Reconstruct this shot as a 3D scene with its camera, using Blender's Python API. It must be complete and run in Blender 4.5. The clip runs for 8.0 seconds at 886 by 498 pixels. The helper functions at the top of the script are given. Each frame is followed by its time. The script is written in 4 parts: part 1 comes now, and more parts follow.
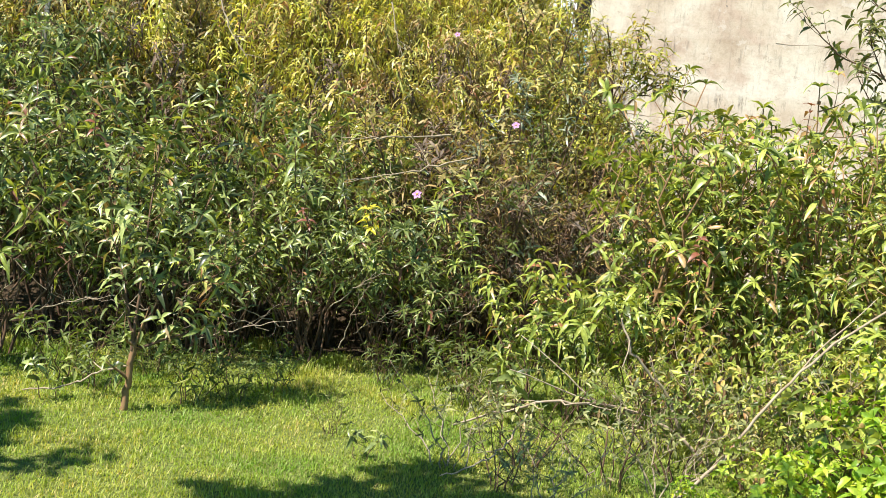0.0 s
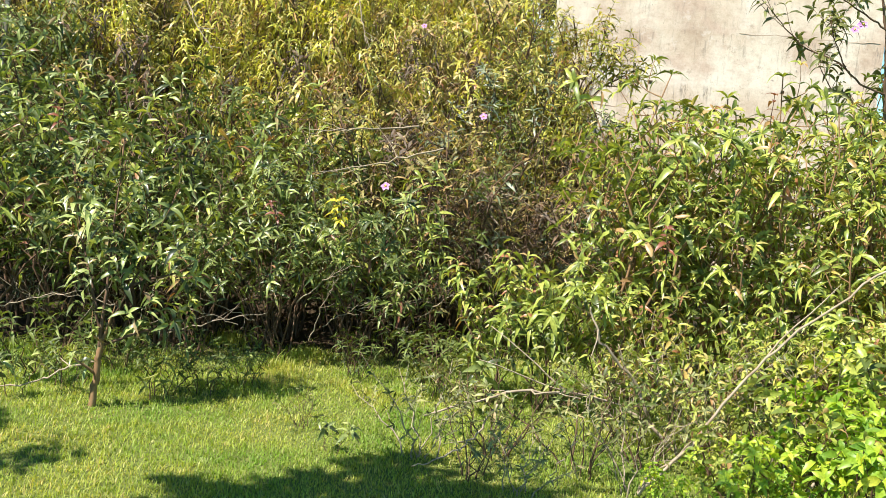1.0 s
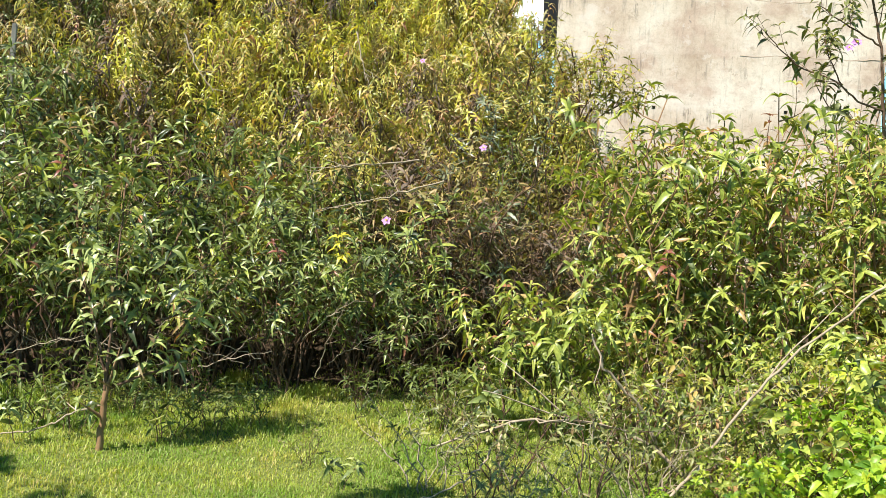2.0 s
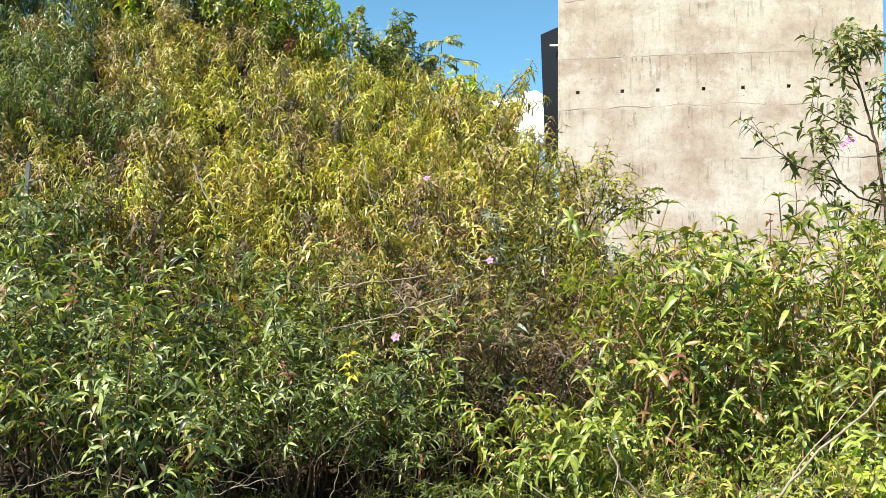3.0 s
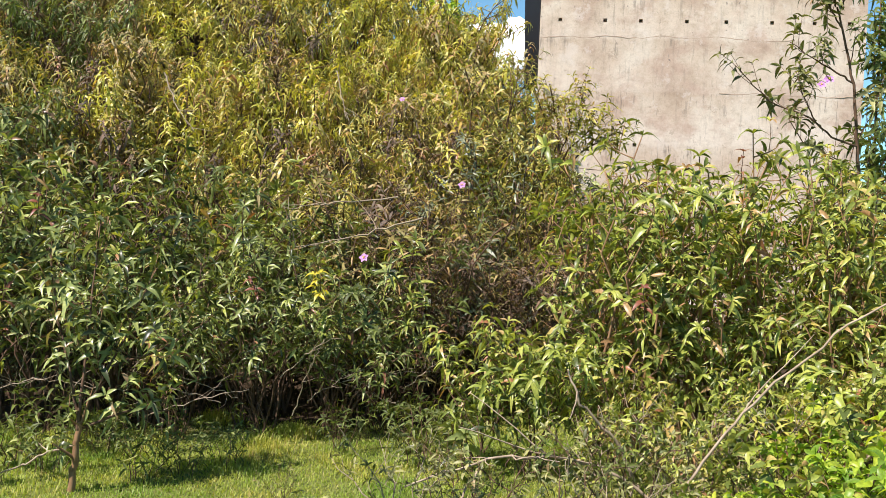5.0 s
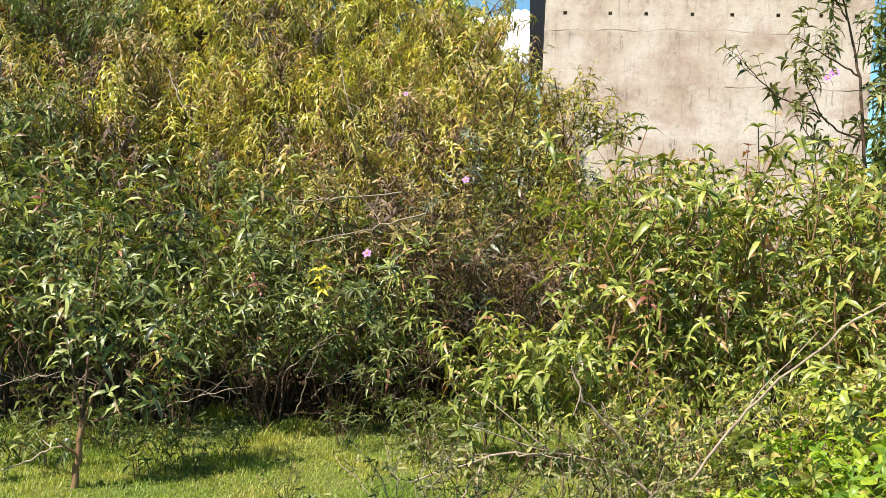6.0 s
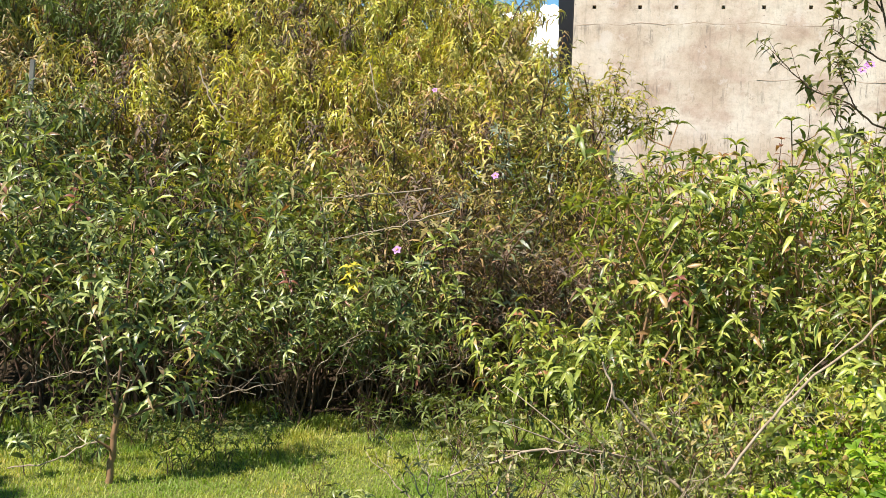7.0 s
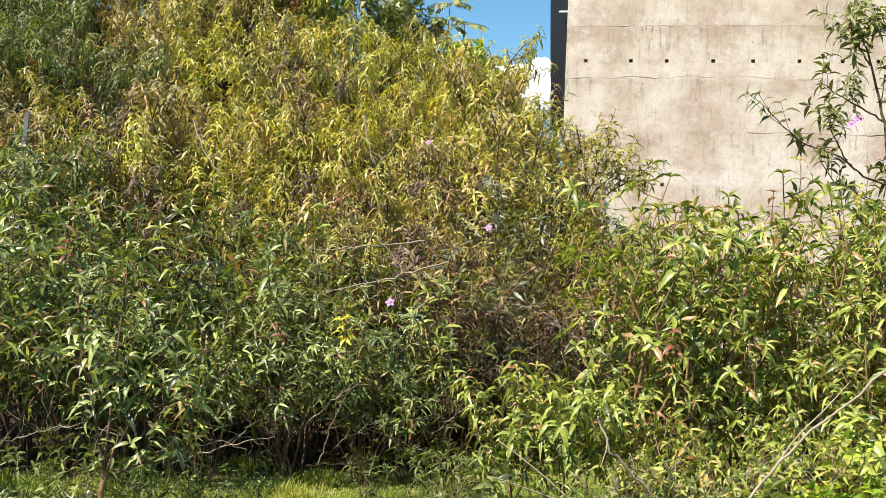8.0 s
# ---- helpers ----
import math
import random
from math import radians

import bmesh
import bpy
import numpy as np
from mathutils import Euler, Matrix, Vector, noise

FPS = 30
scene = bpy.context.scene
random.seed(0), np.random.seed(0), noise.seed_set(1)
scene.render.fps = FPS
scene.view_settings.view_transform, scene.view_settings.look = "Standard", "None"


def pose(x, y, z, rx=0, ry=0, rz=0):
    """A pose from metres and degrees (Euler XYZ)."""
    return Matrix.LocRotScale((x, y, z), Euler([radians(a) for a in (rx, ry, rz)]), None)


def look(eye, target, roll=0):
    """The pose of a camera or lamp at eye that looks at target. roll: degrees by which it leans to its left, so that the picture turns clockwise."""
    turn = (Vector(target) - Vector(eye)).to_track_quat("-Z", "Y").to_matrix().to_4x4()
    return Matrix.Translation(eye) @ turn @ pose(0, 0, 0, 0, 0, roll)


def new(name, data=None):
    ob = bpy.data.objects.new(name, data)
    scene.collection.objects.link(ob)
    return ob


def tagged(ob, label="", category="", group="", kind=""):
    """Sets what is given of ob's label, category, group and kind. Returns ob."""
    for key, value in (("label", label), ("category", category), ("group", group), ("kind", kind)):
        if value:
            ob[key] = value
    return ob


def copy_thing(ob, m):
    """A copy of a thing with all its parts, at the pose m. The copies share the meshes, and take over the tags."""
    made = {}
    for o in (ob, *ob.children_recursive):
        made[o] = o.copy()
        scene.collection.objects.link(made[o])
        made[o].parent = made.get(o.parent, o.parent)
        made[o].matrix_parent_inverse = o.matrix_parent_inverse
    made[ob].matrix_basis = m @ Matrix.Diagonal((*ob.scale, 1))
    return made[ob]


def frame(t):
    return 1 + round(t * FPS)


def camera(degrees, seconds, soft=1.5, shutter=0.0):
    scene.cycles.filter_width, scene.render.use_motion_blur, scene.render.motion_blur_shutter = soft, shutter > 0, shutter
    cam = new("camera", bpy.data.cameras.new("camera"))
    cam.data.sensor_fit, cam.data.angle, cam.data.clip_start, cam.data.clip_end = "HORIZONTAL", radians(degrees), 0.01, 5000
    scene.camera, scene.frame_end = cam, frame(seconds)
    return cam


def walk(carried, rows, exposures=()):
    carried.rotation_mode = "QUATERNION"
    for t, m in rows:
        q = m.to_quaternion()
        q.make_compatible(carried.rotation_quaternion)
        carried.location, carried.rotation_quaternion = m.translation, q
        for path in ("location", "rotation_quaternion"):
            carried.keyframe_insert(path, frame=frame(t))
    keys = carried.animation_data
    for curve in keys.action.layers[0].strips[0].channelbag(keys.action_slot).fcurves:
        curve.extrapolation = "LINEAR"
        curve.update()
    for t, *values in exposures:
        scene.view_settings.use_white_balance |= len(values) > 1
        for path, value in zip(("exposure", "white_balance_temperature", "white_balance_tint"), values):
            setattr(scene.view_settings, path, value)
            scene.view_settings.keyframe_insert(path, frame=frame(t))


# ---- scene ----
# ---------------------------------------------------------------- camera
cam = camera(49.2, 8.0, soft=0.7)
EYE = 1.6
PATH = (
    (0, -0.157, 0.023, -0.032, 1.48, -5.75, -5.47),
    (0.5, -0.160, 0.012, -0.031, -0.47, -6.37, -5.22),
    (1, -0.161, 0.012, -0.030, -0.44, -6.09, -5.10),
    (1.2, -0.152, 0.010, -0.010, -0.57, -4.85, -4.17),
    (2.3, -0.059, -0.020, -0.030, 0.99, -3.66, -1.90),
    (2.5, -0.054, -0.026, -0.013, 1.01, -2.06, -0.51),
    (3, -0.039, -0.027, -0.020, 1.03, 2.49, -0.24),
    (3.5, 0.000, 0.000, 0.000, 0.00, 4.00, 0.00),
    (4, -0.017, -0.020, -0.034, 1.39, 1.42, -1.11),
    (4.5, -0.021, -0.026, -0.035, 1.24, 0.28, -1.82),
    (5, -0.010, -0.011, -0.036, -0.48, -1.89, -2.63),
    (5.2, -0.010, -0.013, -0.037, -0.49, -2.86, -2.84),
    (6.3, 0.011, 0.013, -0.016, 0.22, -2.18, -2.21),
    (6.5, 0.005, 0.013, -0.015, 0.79, -2.26, -2.25),
    (7, 0.002, 0.016, -0.022, 1.59, -2.59, -2.20),
    (7.5, -0.001, 0.028, -0.023, 1.23, -3.47, -2.90),
    (8, -0.003, 0.034, -0.008, 1.16, 0.39, -2.22),
)
walk(cam, [(t, pose(x, y, EYE + z, 90 + pitch, roll, yaw)) for t, x, y, z, yaw, pitch, roll in PATH],
     exposures=((0.0, 1.18, 6500, 14), (1.2, 1.18, 6500, 14), (2.5, 1.1, 6400, 15), (3.5, 1.03, 6300, 16), (4.0, 0.9, 6400, 21), (4.5, 0.86, 6500, 23), (5.2, 0.84, 6500, 24), (6.5, 0.98, 6600, 20), (8.0, 0.98, 6500, 20)))

# ---------------------------------------------------------------- light
SUN_EL, SUN_AZ = radians(54), radians(236)      # azimuth clockwise from +y: behind the camera and to its left
sun_from = Vector((math.sin(SUN_AZ) * math.cos(SUN_EL), math.cos(SUN_AZ) * math.cos(SUN_EL), math.sin(SUN_EL)))
world = bpy.data.worlds.new("sky")
scene.world = world
world.use_nodes = True
wn = world.node_tree.nodes
sky = wn.new("ShaderNodeTexSky")
sky.sky_type, sky.sun_disc = "NISHITA", False
sky.sun_elevation, sky.sun_rotation = SUN_EL, SUN_AZ
sky.altitude = 2500
sky.air_density, sky.dust_density, sky.ozone_density = 1.0, 0.0, 1.0
tint = wn.new("ShaderNodeMix")
tint.data_type, tint.blend_type = "RGBA", "MULTIPLY"
tint.inputs[0].default_value, tint.inputs[7].default_value = 1.0, (0.95, 1.50, 1.38, 1)     # a deep tropical blue
world.node_tree.links.new(sky.outputs[0], tint.inputs[6])
world.node_tree.links.new(tint.outputs[2], wn["Background"].inputs[0])
wn["Background"].inputs[1].default_value = 0.069
lamp = bpy.data.lights.new("sun", "SUN")
lamp.energy, lamp.angle, lamp.color = 5.0, radians(0.55), (1.0, 0.95, 0.86)
sun = new("sun", lamp)
sun.matrix_world = look(sun_from * 50, (0, 0, 0))

# ---------------------------------------------------------------- materials


def material(name, roughness=0.7, specular=0.3):
    m = bpy.data.materials.new(name)
    m.use_nodes = True
    b = m.node_tree.nodes["Principled BSDF"]
    b.inputs["Roughness"].default_value = roughness
    b.inputs["Specular IOR Level"].default_value = specular
    return m, m.node_tree, b


def node(nt, kind, **values):
    n = nt.nodes.new(kind)
    for k, v in values.items():
        n.inputs[k].default_value = v
    return n


def ramp(nt, fac, stops, constant=False):
    r = nt.nodes.new("ShaderNodeValToRGB")
    r.color_ramp.interpolation = "CONSTANT" if constant else "LINEAR"
    while len(r.color_ramp.elements) < len(stops):
        r.color_ramp.elements.new(0.5)
    for e, (p, c) in zip(r.color_ramp.elements, stops):
        e.position, e.color = p, (*c, 1)
    nt.links.new(fac, r.inputs[0])
    return r.outputs[0]


def mixed(nt, kind, fac, a, b):
    m = nt.nodes.new("ShaderNodeMix")
    m.data_type, m.blend_type = "RGBA", kind
    for socket, v in ((m.inputs[0], fac), (m.inputs[6], a), (m.inputs[7], b)):
        if isinstance(v, bpy.types.NodeSocket):
            nt.links.new(v, socket)
        else:
            socket.default_value = v if isinstance(v, float) else (*v, 1)
    return m.outputs[2]


def noise_tex(nt, scale, detail=4.0, rough=0.55, stretch=None):
    n = node(nt, "ShaderNodeTexNoise", Scale=scale, Detail=detail, Roughness=rough)
    co = nt.nodes.new("ShaderNodeTexCoord")
    src = co.outputs["Object"]
    if stretch:
        mp = nt.nodes.new("ShaderNodeMapping")
        mp.inputs["Scale"].default_value = stretch
        nt.links.new(src, mp.inputs[0])
        src = mp.outputs[0]
    nt.links.new(src, n.inputs["Vector"])
    return n.outputs[0]


def bump(nt, b, height, strength, distance):
    bp = node(nt, "ShaderNodeBump", Strength=strength, Distance=distance)
    nt.links.new(height, bp.inputs["Height"])
    nt.links.new(bp.outputs[0], b.inputs["Normal"])


def leaf_material(name, stops, through_light=0.35, roughness=0.42, specular=0.45, patchy=False):
    """Leaves: colour by leaf and by shrub, mottled, with light shining through them."""
    m, nt, b = material(name, roughness, specular)
    g = nt.nodes.new("ShaderNodeNewGeometry")
    o = nt.nodes.new("ShaderNodeObjectInfo")
    add = nt.nodes.new("ShaderNodeMath")
    add.operation = "MULTIPLY_ADD"
    add.inputs[1].default_value = 0.3
    sub = nt.nodes.new("ShaderNodeMath")
    sub.operation = "MULTIPLY"
    sub.inputs[1].default_value = 0.75
    nt.links.new(g.outputs["Random Per Island"], sub.inputs[0])
    nt.links.new(o.outputs["Random"], add.inputs[0])
    nt.links.new(sub.outputs[0], add.inputs[2])
    col = ramp(nt, add.outputs[0], stops)
    mott = ramp(nt, noise_tex(nt, 60, 3), ((0.3, (0.72, 0.72, 0.7)), (0.7, (1.15, 1.15, 1.1))))
    col = mixed(nt, "MULTIPLY", 1.0, col, mott)
    if patchy:                                            # worn and lush patches of a lawn
        col = mixed(nt, "MULTIPLY", 1.0, col, ramp(nt, noise_tex(nt, 1.6, 5, 0.6), ((0.36, (0.6, 0.8, 0.6)), (0.5, (1, 1, 1)), (0.62, (1.22, 1.04, 1.2)))))
    nt.links.new(col, b.inputs["Base Color"])
    tr = nt.nodes.new("ShaderNodeBsdfTranslucent")
    warm = mixed(nt, "MULTIPLY", 1.0, col, (1.5, 1.45, 0.5))
    nt.links.new(warm, tr.inputs[0])
    mx = nt.nodes.new("ShaderNodeMixShader")
    mx.inputs[0].default_value = through_light
    nt.links.new(b.outputs[0], mx.inputs[1])
    nt.links.new(tr.outputs[0], mx.inputs[2])
    nt.links.new(mx.outputs[0], nt.nodes["Material Output"].inputs[0])
    return m


# lowest stops of GREEN, OLIVE and LIGHT are darkened to pass for shaded leaves
GREEN = leaf_material("leaf_green", ((0.0, (0.02, 0.034, 0.015)), (0.3, (0.08, 0.108, 0.03)), (0.58, (0.26, 0.32, 0.095)),
                                     (0.8, (0.41, 0.465, 0.16)), (0.88, (0.33, 0.25, 0.12)), (1.0, (0.24, 0.10, 0.06))), 0.17, 0.37, 0.47)
DUSKY = leaf_material("leaf_dusky", ((0.0, (0.07, 0.08, 0.03)), (0.5, (0.20, 0.215, 0.075)), (0.9, (0.38, 0.37, 0.14)), (1.0, (0.28, 0.18, 0.09))), 0.2, 0.45, 0.35)
# dead brown leaves, coloured extra dark so the hollow reads as shaded
WITHERED_SHADE = leaf_material("leaf_withered_shade", ((0.0, (0.045, 0.035, 0.025)), (0.5, (0.12, 0.085, 0.055)), (0.85, (0.21, 0.15, 0.095)), (1.0, (0.25, 0.12, 0.07))), 0.12, 0.6, 0.3)
GREY = leaf_material("leaf_grey", ((0.0, (0.05, 0.065, 0.035)), (0.5, (0.13, 0.16, 0.085)), (0.9, (0.26, 0.29, 0.16)), (1.0, (0.25, 0.18, 0.10))), 0.15, 0.42, 0.5)
OLIVE = leaf_material("leaf_olive", ((0.0, (0.05, 0.065, 0.02)), (0.28, (0.23, 0.245, 0.044)), (0.55, (0.43, 0.40, 0.075)),
                                     (0.8, (0.53, 0.43, 0.12)), (0.93, (0.46, 0.28, 0.10)), (1.0, (0.32, 0.14, 0.06))), 0.27)
LIME = leaf_material("leaf_lime", ((0.0, (0.19, 0.21, 0.03)), (0.4, (0.44, 0.45, 0.05)), (0.8, (0.62, 0.57, 0.09)), (1.0, (0.55, 0.34, 0.10))), 0.33)
DRY = leaf_material("leaf_dry", ((0.0, (0.10, 0.10, 0.03)), (0.35, (0.25, 0.22, 0.06)), (0.65, (0.38, 0.29, 0.11)),
                                 (0.85, (0.38, 0.22, 0.09)), (1.0, (0.26, 0.10, 0.05))), 0.22, 0.55)
LIGHT = leaf_material("leaf_light", ((0.0, (0.045, 0.065, 0.018)), (0.3, (0.15, 0.195, 0.038)), (0.57, (0.31, 0.375, 0.065)),
                                     (0.79, (0.43, 0.45, 0.095)), (0.88, (0.42, 0.29, 0.12)), (1.0, (0.34, 0.15, 0.07))), 0.26, 0.38, 0.42)
BRIGHT = leaf_material("leaf_bright", ((0.0, (0.12, 0.24, 0.03)), (0.5, (0.30, 0.45, 0.04)), (0.85, (0.50, 0.57, 0.055)), (1.0, (0.58, 0.52, 0.08))), 0.42)
DEEP = leaf_material("leaf_deep", ((0.0, (0.055, 0.08, 0.022)), (0.5, (0.12, 0.16, 0.04)), (1.0, (0.23, 0.28, 0.07))), 0.33, 0.5, 0.3)
GRASS = leaf_material("grass_blade", ((0.0, (0.14, 0.21, 0.035)), (0.35, (0.28, 0.38, 0.05)), (0.72, (0.38, 0.45, 0.085)), (0.88, (0.46, 0.45, 0.15)), (1.0, (0.42, 0.33, 0.15))), 0.4, 0.5, 0.3, True)


def bark(name, dark, pale):
    m, nt, b = material(name, 0.85, 0.2)
    n = noise_tex(nt, 22, 5, 0.6, (1, 1, 0.25))
    nt.links.new(ramp(nt, n, ((0.3, dark), (0.7, pale))), b.inputs["Base Color"])
    bump(nt, b, n, 0.5, 0.004)
    return m


PALE_BARK = bark("pale_bark", (0.15, 0.085, 0.04), (0.33, 0.205, 0.105))
BARK = bark("bark", (0.06, 0.035, 0.02), (0.17, 0.105, 0.065))
TWIG = bark("dry_twig", (0.23, 0.175, 0.115), (0.42, 0.345, 0.245))


def ground_material():
    m, nt, b = material("lawn_and_soil", 0.95, 0.1)
    co = nt.nodes.new("ShaderNodeTexCoord")
    sep = nt.nodes.new("ShaderNodeSeparateXYZ")
    nt.links.new(co.outputs["Object"], sep.inputs[0])
    mask = nt.nodes.new("ShaderNodeMapRange")           # lawn gives way to leaf litter at the shrubs' feet
    mask.inputs[1].default_value, mask.inputs[2].default_value = 6.4, 7.1
    east = nt.nodes.new("ShaderNodeMapRange")
    east.inputs[1].default_value, east.inputs[2].default_value, east.inputs[4].default_value = 0.0, 1.4, -2.6
    nt.links.new(sep.outputs[0], east.inputs[0])
    total = nt.nodes.new("ShaderNodeMath")
    nt.links.new(sep.outputs[1], total.inputs[0])
    nt.links.new(east.outputs[0], total.inputs[1])
    # at the left, dark soil drawn forward to stand in for shaded grass
    west_shade = nt.nodes.new("ShaderNodeMapRange")
    west_shade.inputs[1].default_value, west_shade.inputs[2].default_value, west_shade.inputs[3].default_value, west_shade.inputs[4].default_value = -2.5, -1.5, 0.7, 0.0
    nt.links.new(sep.outputs[0], west_shade.inputs[0])
    both = nt.nodes.new("ShaderNodeMath")
    nt.links.new(total.outputs[0], both.inputs[0])
    nt.links.new(west_shade.outputs[0], both.inputs[1])
    nt.links.new(both.outputs[0], mask.inputs[0])
    fine = noise_tex(nt, 45, 6, 0.65)
    broad = noise_tex(nt, 1.7, 4)
    lawn = mixed(nt, "MIX", broad, (0.12, 0.18, 0.04), (0.21, 0.23, 0.075))
    lawn = mixed(nt, "MULTIPLY", 1.0, lawn, ramp(nt, fine, ((0.3, (0.5, 0.5, 0.45)), (0.7, (1.3, 1.25, 1.1)))))
    soil = ramp(nt, fine, ((0.3, (0.025, 0.018, 0.011)), (0.55, (0.06, 0.043, 0.025)), (0.75, (0.11, 0.08, 0.045))))
    nt.links.new(mixed(nt, "MIX", mask.outputs[0], lawn, soil), b.inputs["Base Color"])
    bump(nt, b, fine, 0.8, 0.03)
    return m


def concrete_material():
    """Rough cast concrete: pale, with lift bands, run-down stains, brown patches and pitting."""
    m, nt, b = material("raw_concrete", 0.9, 0.2)
    broad = noise_tex(nt, 0.9, 5, 0.6)
    col = ramp(nt, broad, ((0.36, (0.45, 0.355, 0.265)), (0.48, (0.57, 0.48, 0.375)), (0.6, (0.64, 0.575, 0.47))))
    pink = noise_tex(nt, 1.5, 5, 0.62, (0.8, 1, 1.15))
    col = mixed(nt, "MIX", ramp(nt, pink, ((0.50, (0, 0, 0)), (0.60, (0.75, 0.75, 0.75)))), col, (0.46, 0.345, 0.265))
    # each lift of the pour a shade of its own, its upper edge darkened by water
    co = nt.nodes.new("ShaderNodeTexCoord")
    sep = nt.nodes.new("ShaderNodeSeparateXYZ")
    nt.links.new(co.outputs["Object"], sep.inputs[0])
    wav = nt.nodes.new("ShaderNodeMath")
    wav.operation = "MULTIPLY_ADD"
    wav.inputs[1].default_value = 0.16
    nt.links.new(noise_tex(nt, 2.3, 5, 0.65), wav.inputs[0])
    nt.links.new(sep.outputs[2], wav.inputs[2])
    lift = nt.nodes.new("ShaderNodeMath")
    lift.operation = "MULTIPLY_ADD"
    lift.inputs[1].default_value, lift.inputs[2].default_value = 1.307, 0.25
    nt.links.new(wav.outputs[0], lift.inputs[0])
    fr = nt.nodes.new("ShaderNodeMath")
    fr.operation = "FRACT"
    nt.links.new(lift.outputs[0], fr.inputs[0])
    col = mixed(nt, "MULTIPLY", 1.0, col, ramp(nt, fr.outputs[0], ((0.0, (1.04, 1.04, 1.04)), (0.5, (1, 0.99, 0.97)), (0.9, (0.94, 0.92, 0.89)), (0.97, (1.01, 1.01, 1.01)))))
    streak = noise_tex(nt, 4.5, 6, 0.7, (3.4, 1, 0.45))
    run = ramp(nt, fr.outputs[0], ((0.0, (0.35, 0.35, 0.35)), (0.45, (0.45, 0.45, 0.45)), (0.86, (1, 1, 1)), (0.93, (0.75, 0.75, 0.75)), (0.95, (0.05, 0.05, 0.05))))
    blotch = ramp(nt, noise_tex(nt, 1.1, 4, 0.6), ((0.38, (0.1, 0.1, 0.1)), (0.58, (1, 1, 1))))
    dark = mixed(nt, "MULTIPLY", 1.0, ramp(nt, streak, ((0.535, (0, 0, 0)), (0.63, (1, 1, 1)))), run)
    dark = mixed(nt, "MULTIPLY", 1.0, dark, blotch)
    col = mixed(nt, "MIX", dark, col, (0.20, 0.172, 0.14))
    fine = noise_tex(nt, 38, 6, 0.7)
    mid = noise_tex(nt, 7, 5, 0.7)
    col = mixed(nt, "MULTIPLY", 1.0, col, ramp(nt, mid, ((0.3, (0.83, 0.81, 0.78)), (0.5, (1, 1, 1)), (0.7, (1.08, 1.08, 1.08)))))
    col = mixed(nt, "MULTIPLY", 1.0, col, ramp(nt, fine, ((0.28, (0.86, 0.85, 0.84)), (0.5, (1, 1, 1)), (0.75, (1.05, 1.05, 1.05)))))
    scab = noise_tex(nt, 4.2, 7, 0.75, (1, 1, 1.5))
    col = mixed(nt, "MIX", ramp(nt, scab, ((0.585, (0, 0, 0)), (0.62, (0.5, 0.5, 0.5)), (0.72, (0.65, 0.65, 0.65)))), col, (0.34, 0.27, 0.20))
    smear = noise_tex(nt, 9, 5, 0.7, (2.4, 1, 0.7))
    col = mixed(nt, "MIX", ramp(nt, smear, ((0.62, (0, 0, 0)), (0.68, (0.6, 0.6, 0.6)))), col, (0.27, 0.24, 0.20))
    pale = noise_tex(nt, 3.1, 6, 0.7)
    col = mixed(nt, "MIX", ramp(nt, pale, ((0.56, (0, 0, 0)), (0.62, (0.45, 0.45, 0.45)))), col, (0.66, 0.60, 0.52))
    spots = noise_tex(nt, 13, 2, 0.5)
    col = mixed(nt, "MIX", ramp(nt, spots, ((0.70, (0, 0, 0)), (0.76, (0.7, 0.7, 0.7)))), col, (0.17, 0.15, 0.13))
    nt.links.new(col, b.inputs["Base Color"])
    bump(nt, b, mixed(nt, "ADD", 0.6, fine, mid), 0.3, 0.010)
    return m


def painted(name, colour, roughness=0.5, metallic=0.0):
    m, nt, b = material(name, roughness, 0.4)
    b.inputs["Metallic"].default_value = metallic
    n = noise_tex(nt, 9, 5, 0.6)
    lo, hi = tuple(c * 0.75 for c in colour), tuple(min(1, c * 1.2) for c in colour)
    nt.links.new(ramp(nt, n, ((0.3, lo), (0.7, hi))), b.inputs["Base Color"])
    bump(nt, b, n, 0.15, 0.004)
    return m


GROUND = ground_material()
CONCRETE = concrete_material()
JOINT = painted("stained_joint", (0.40, 0.31, 0.225), 0.95)
BLACK_SHEET = painted("black_sheet", (0.007, 0.007, 0.008), 0.55)
WHITE_METAL = painted("white_metal", (0.75, 0.75, 0.73), 0.45)
WEATHERED = painted("weathered_wood", (0.26, 0.24, 0.20), 0.85)
PETAL = painted("petal", (0.43, 0.21, 0.46), 0.6)
STAMEN = painted("stamen", (0.75, 0.55, 0.08), 0.6)
RUST_LEAF = leaf_material("leaf_rust", ((0.0, (0.14, 0.05, 0.03)), (0.6, (0.25, 0.09, 0.05)), (1.0, (0.30, 0.17, 0.08))), 0.25)
YELLOW_LEAF = leaf_material("leaf_yellow", ((0.0, (0.45, 0.38, 0.03)), (1.0, (0.70, 0.62, 0.05))), 0.35)
CLOUD, _nt, _b = material("cloud", 1.0, 0.0)
_b.inputs["Base Color"].default_value = (0.95, 0.95, 0.96, 1)
# slight self-glow whitens the cloud beyond what the sun gives it
_b.inputs["Emission Color"].default_value = (0.9, 0.95, 1.0, 1)
_b.inputs["Emission Strength"].default_value = 0.35

# ---------------------------------------------------------------- mesh helpers


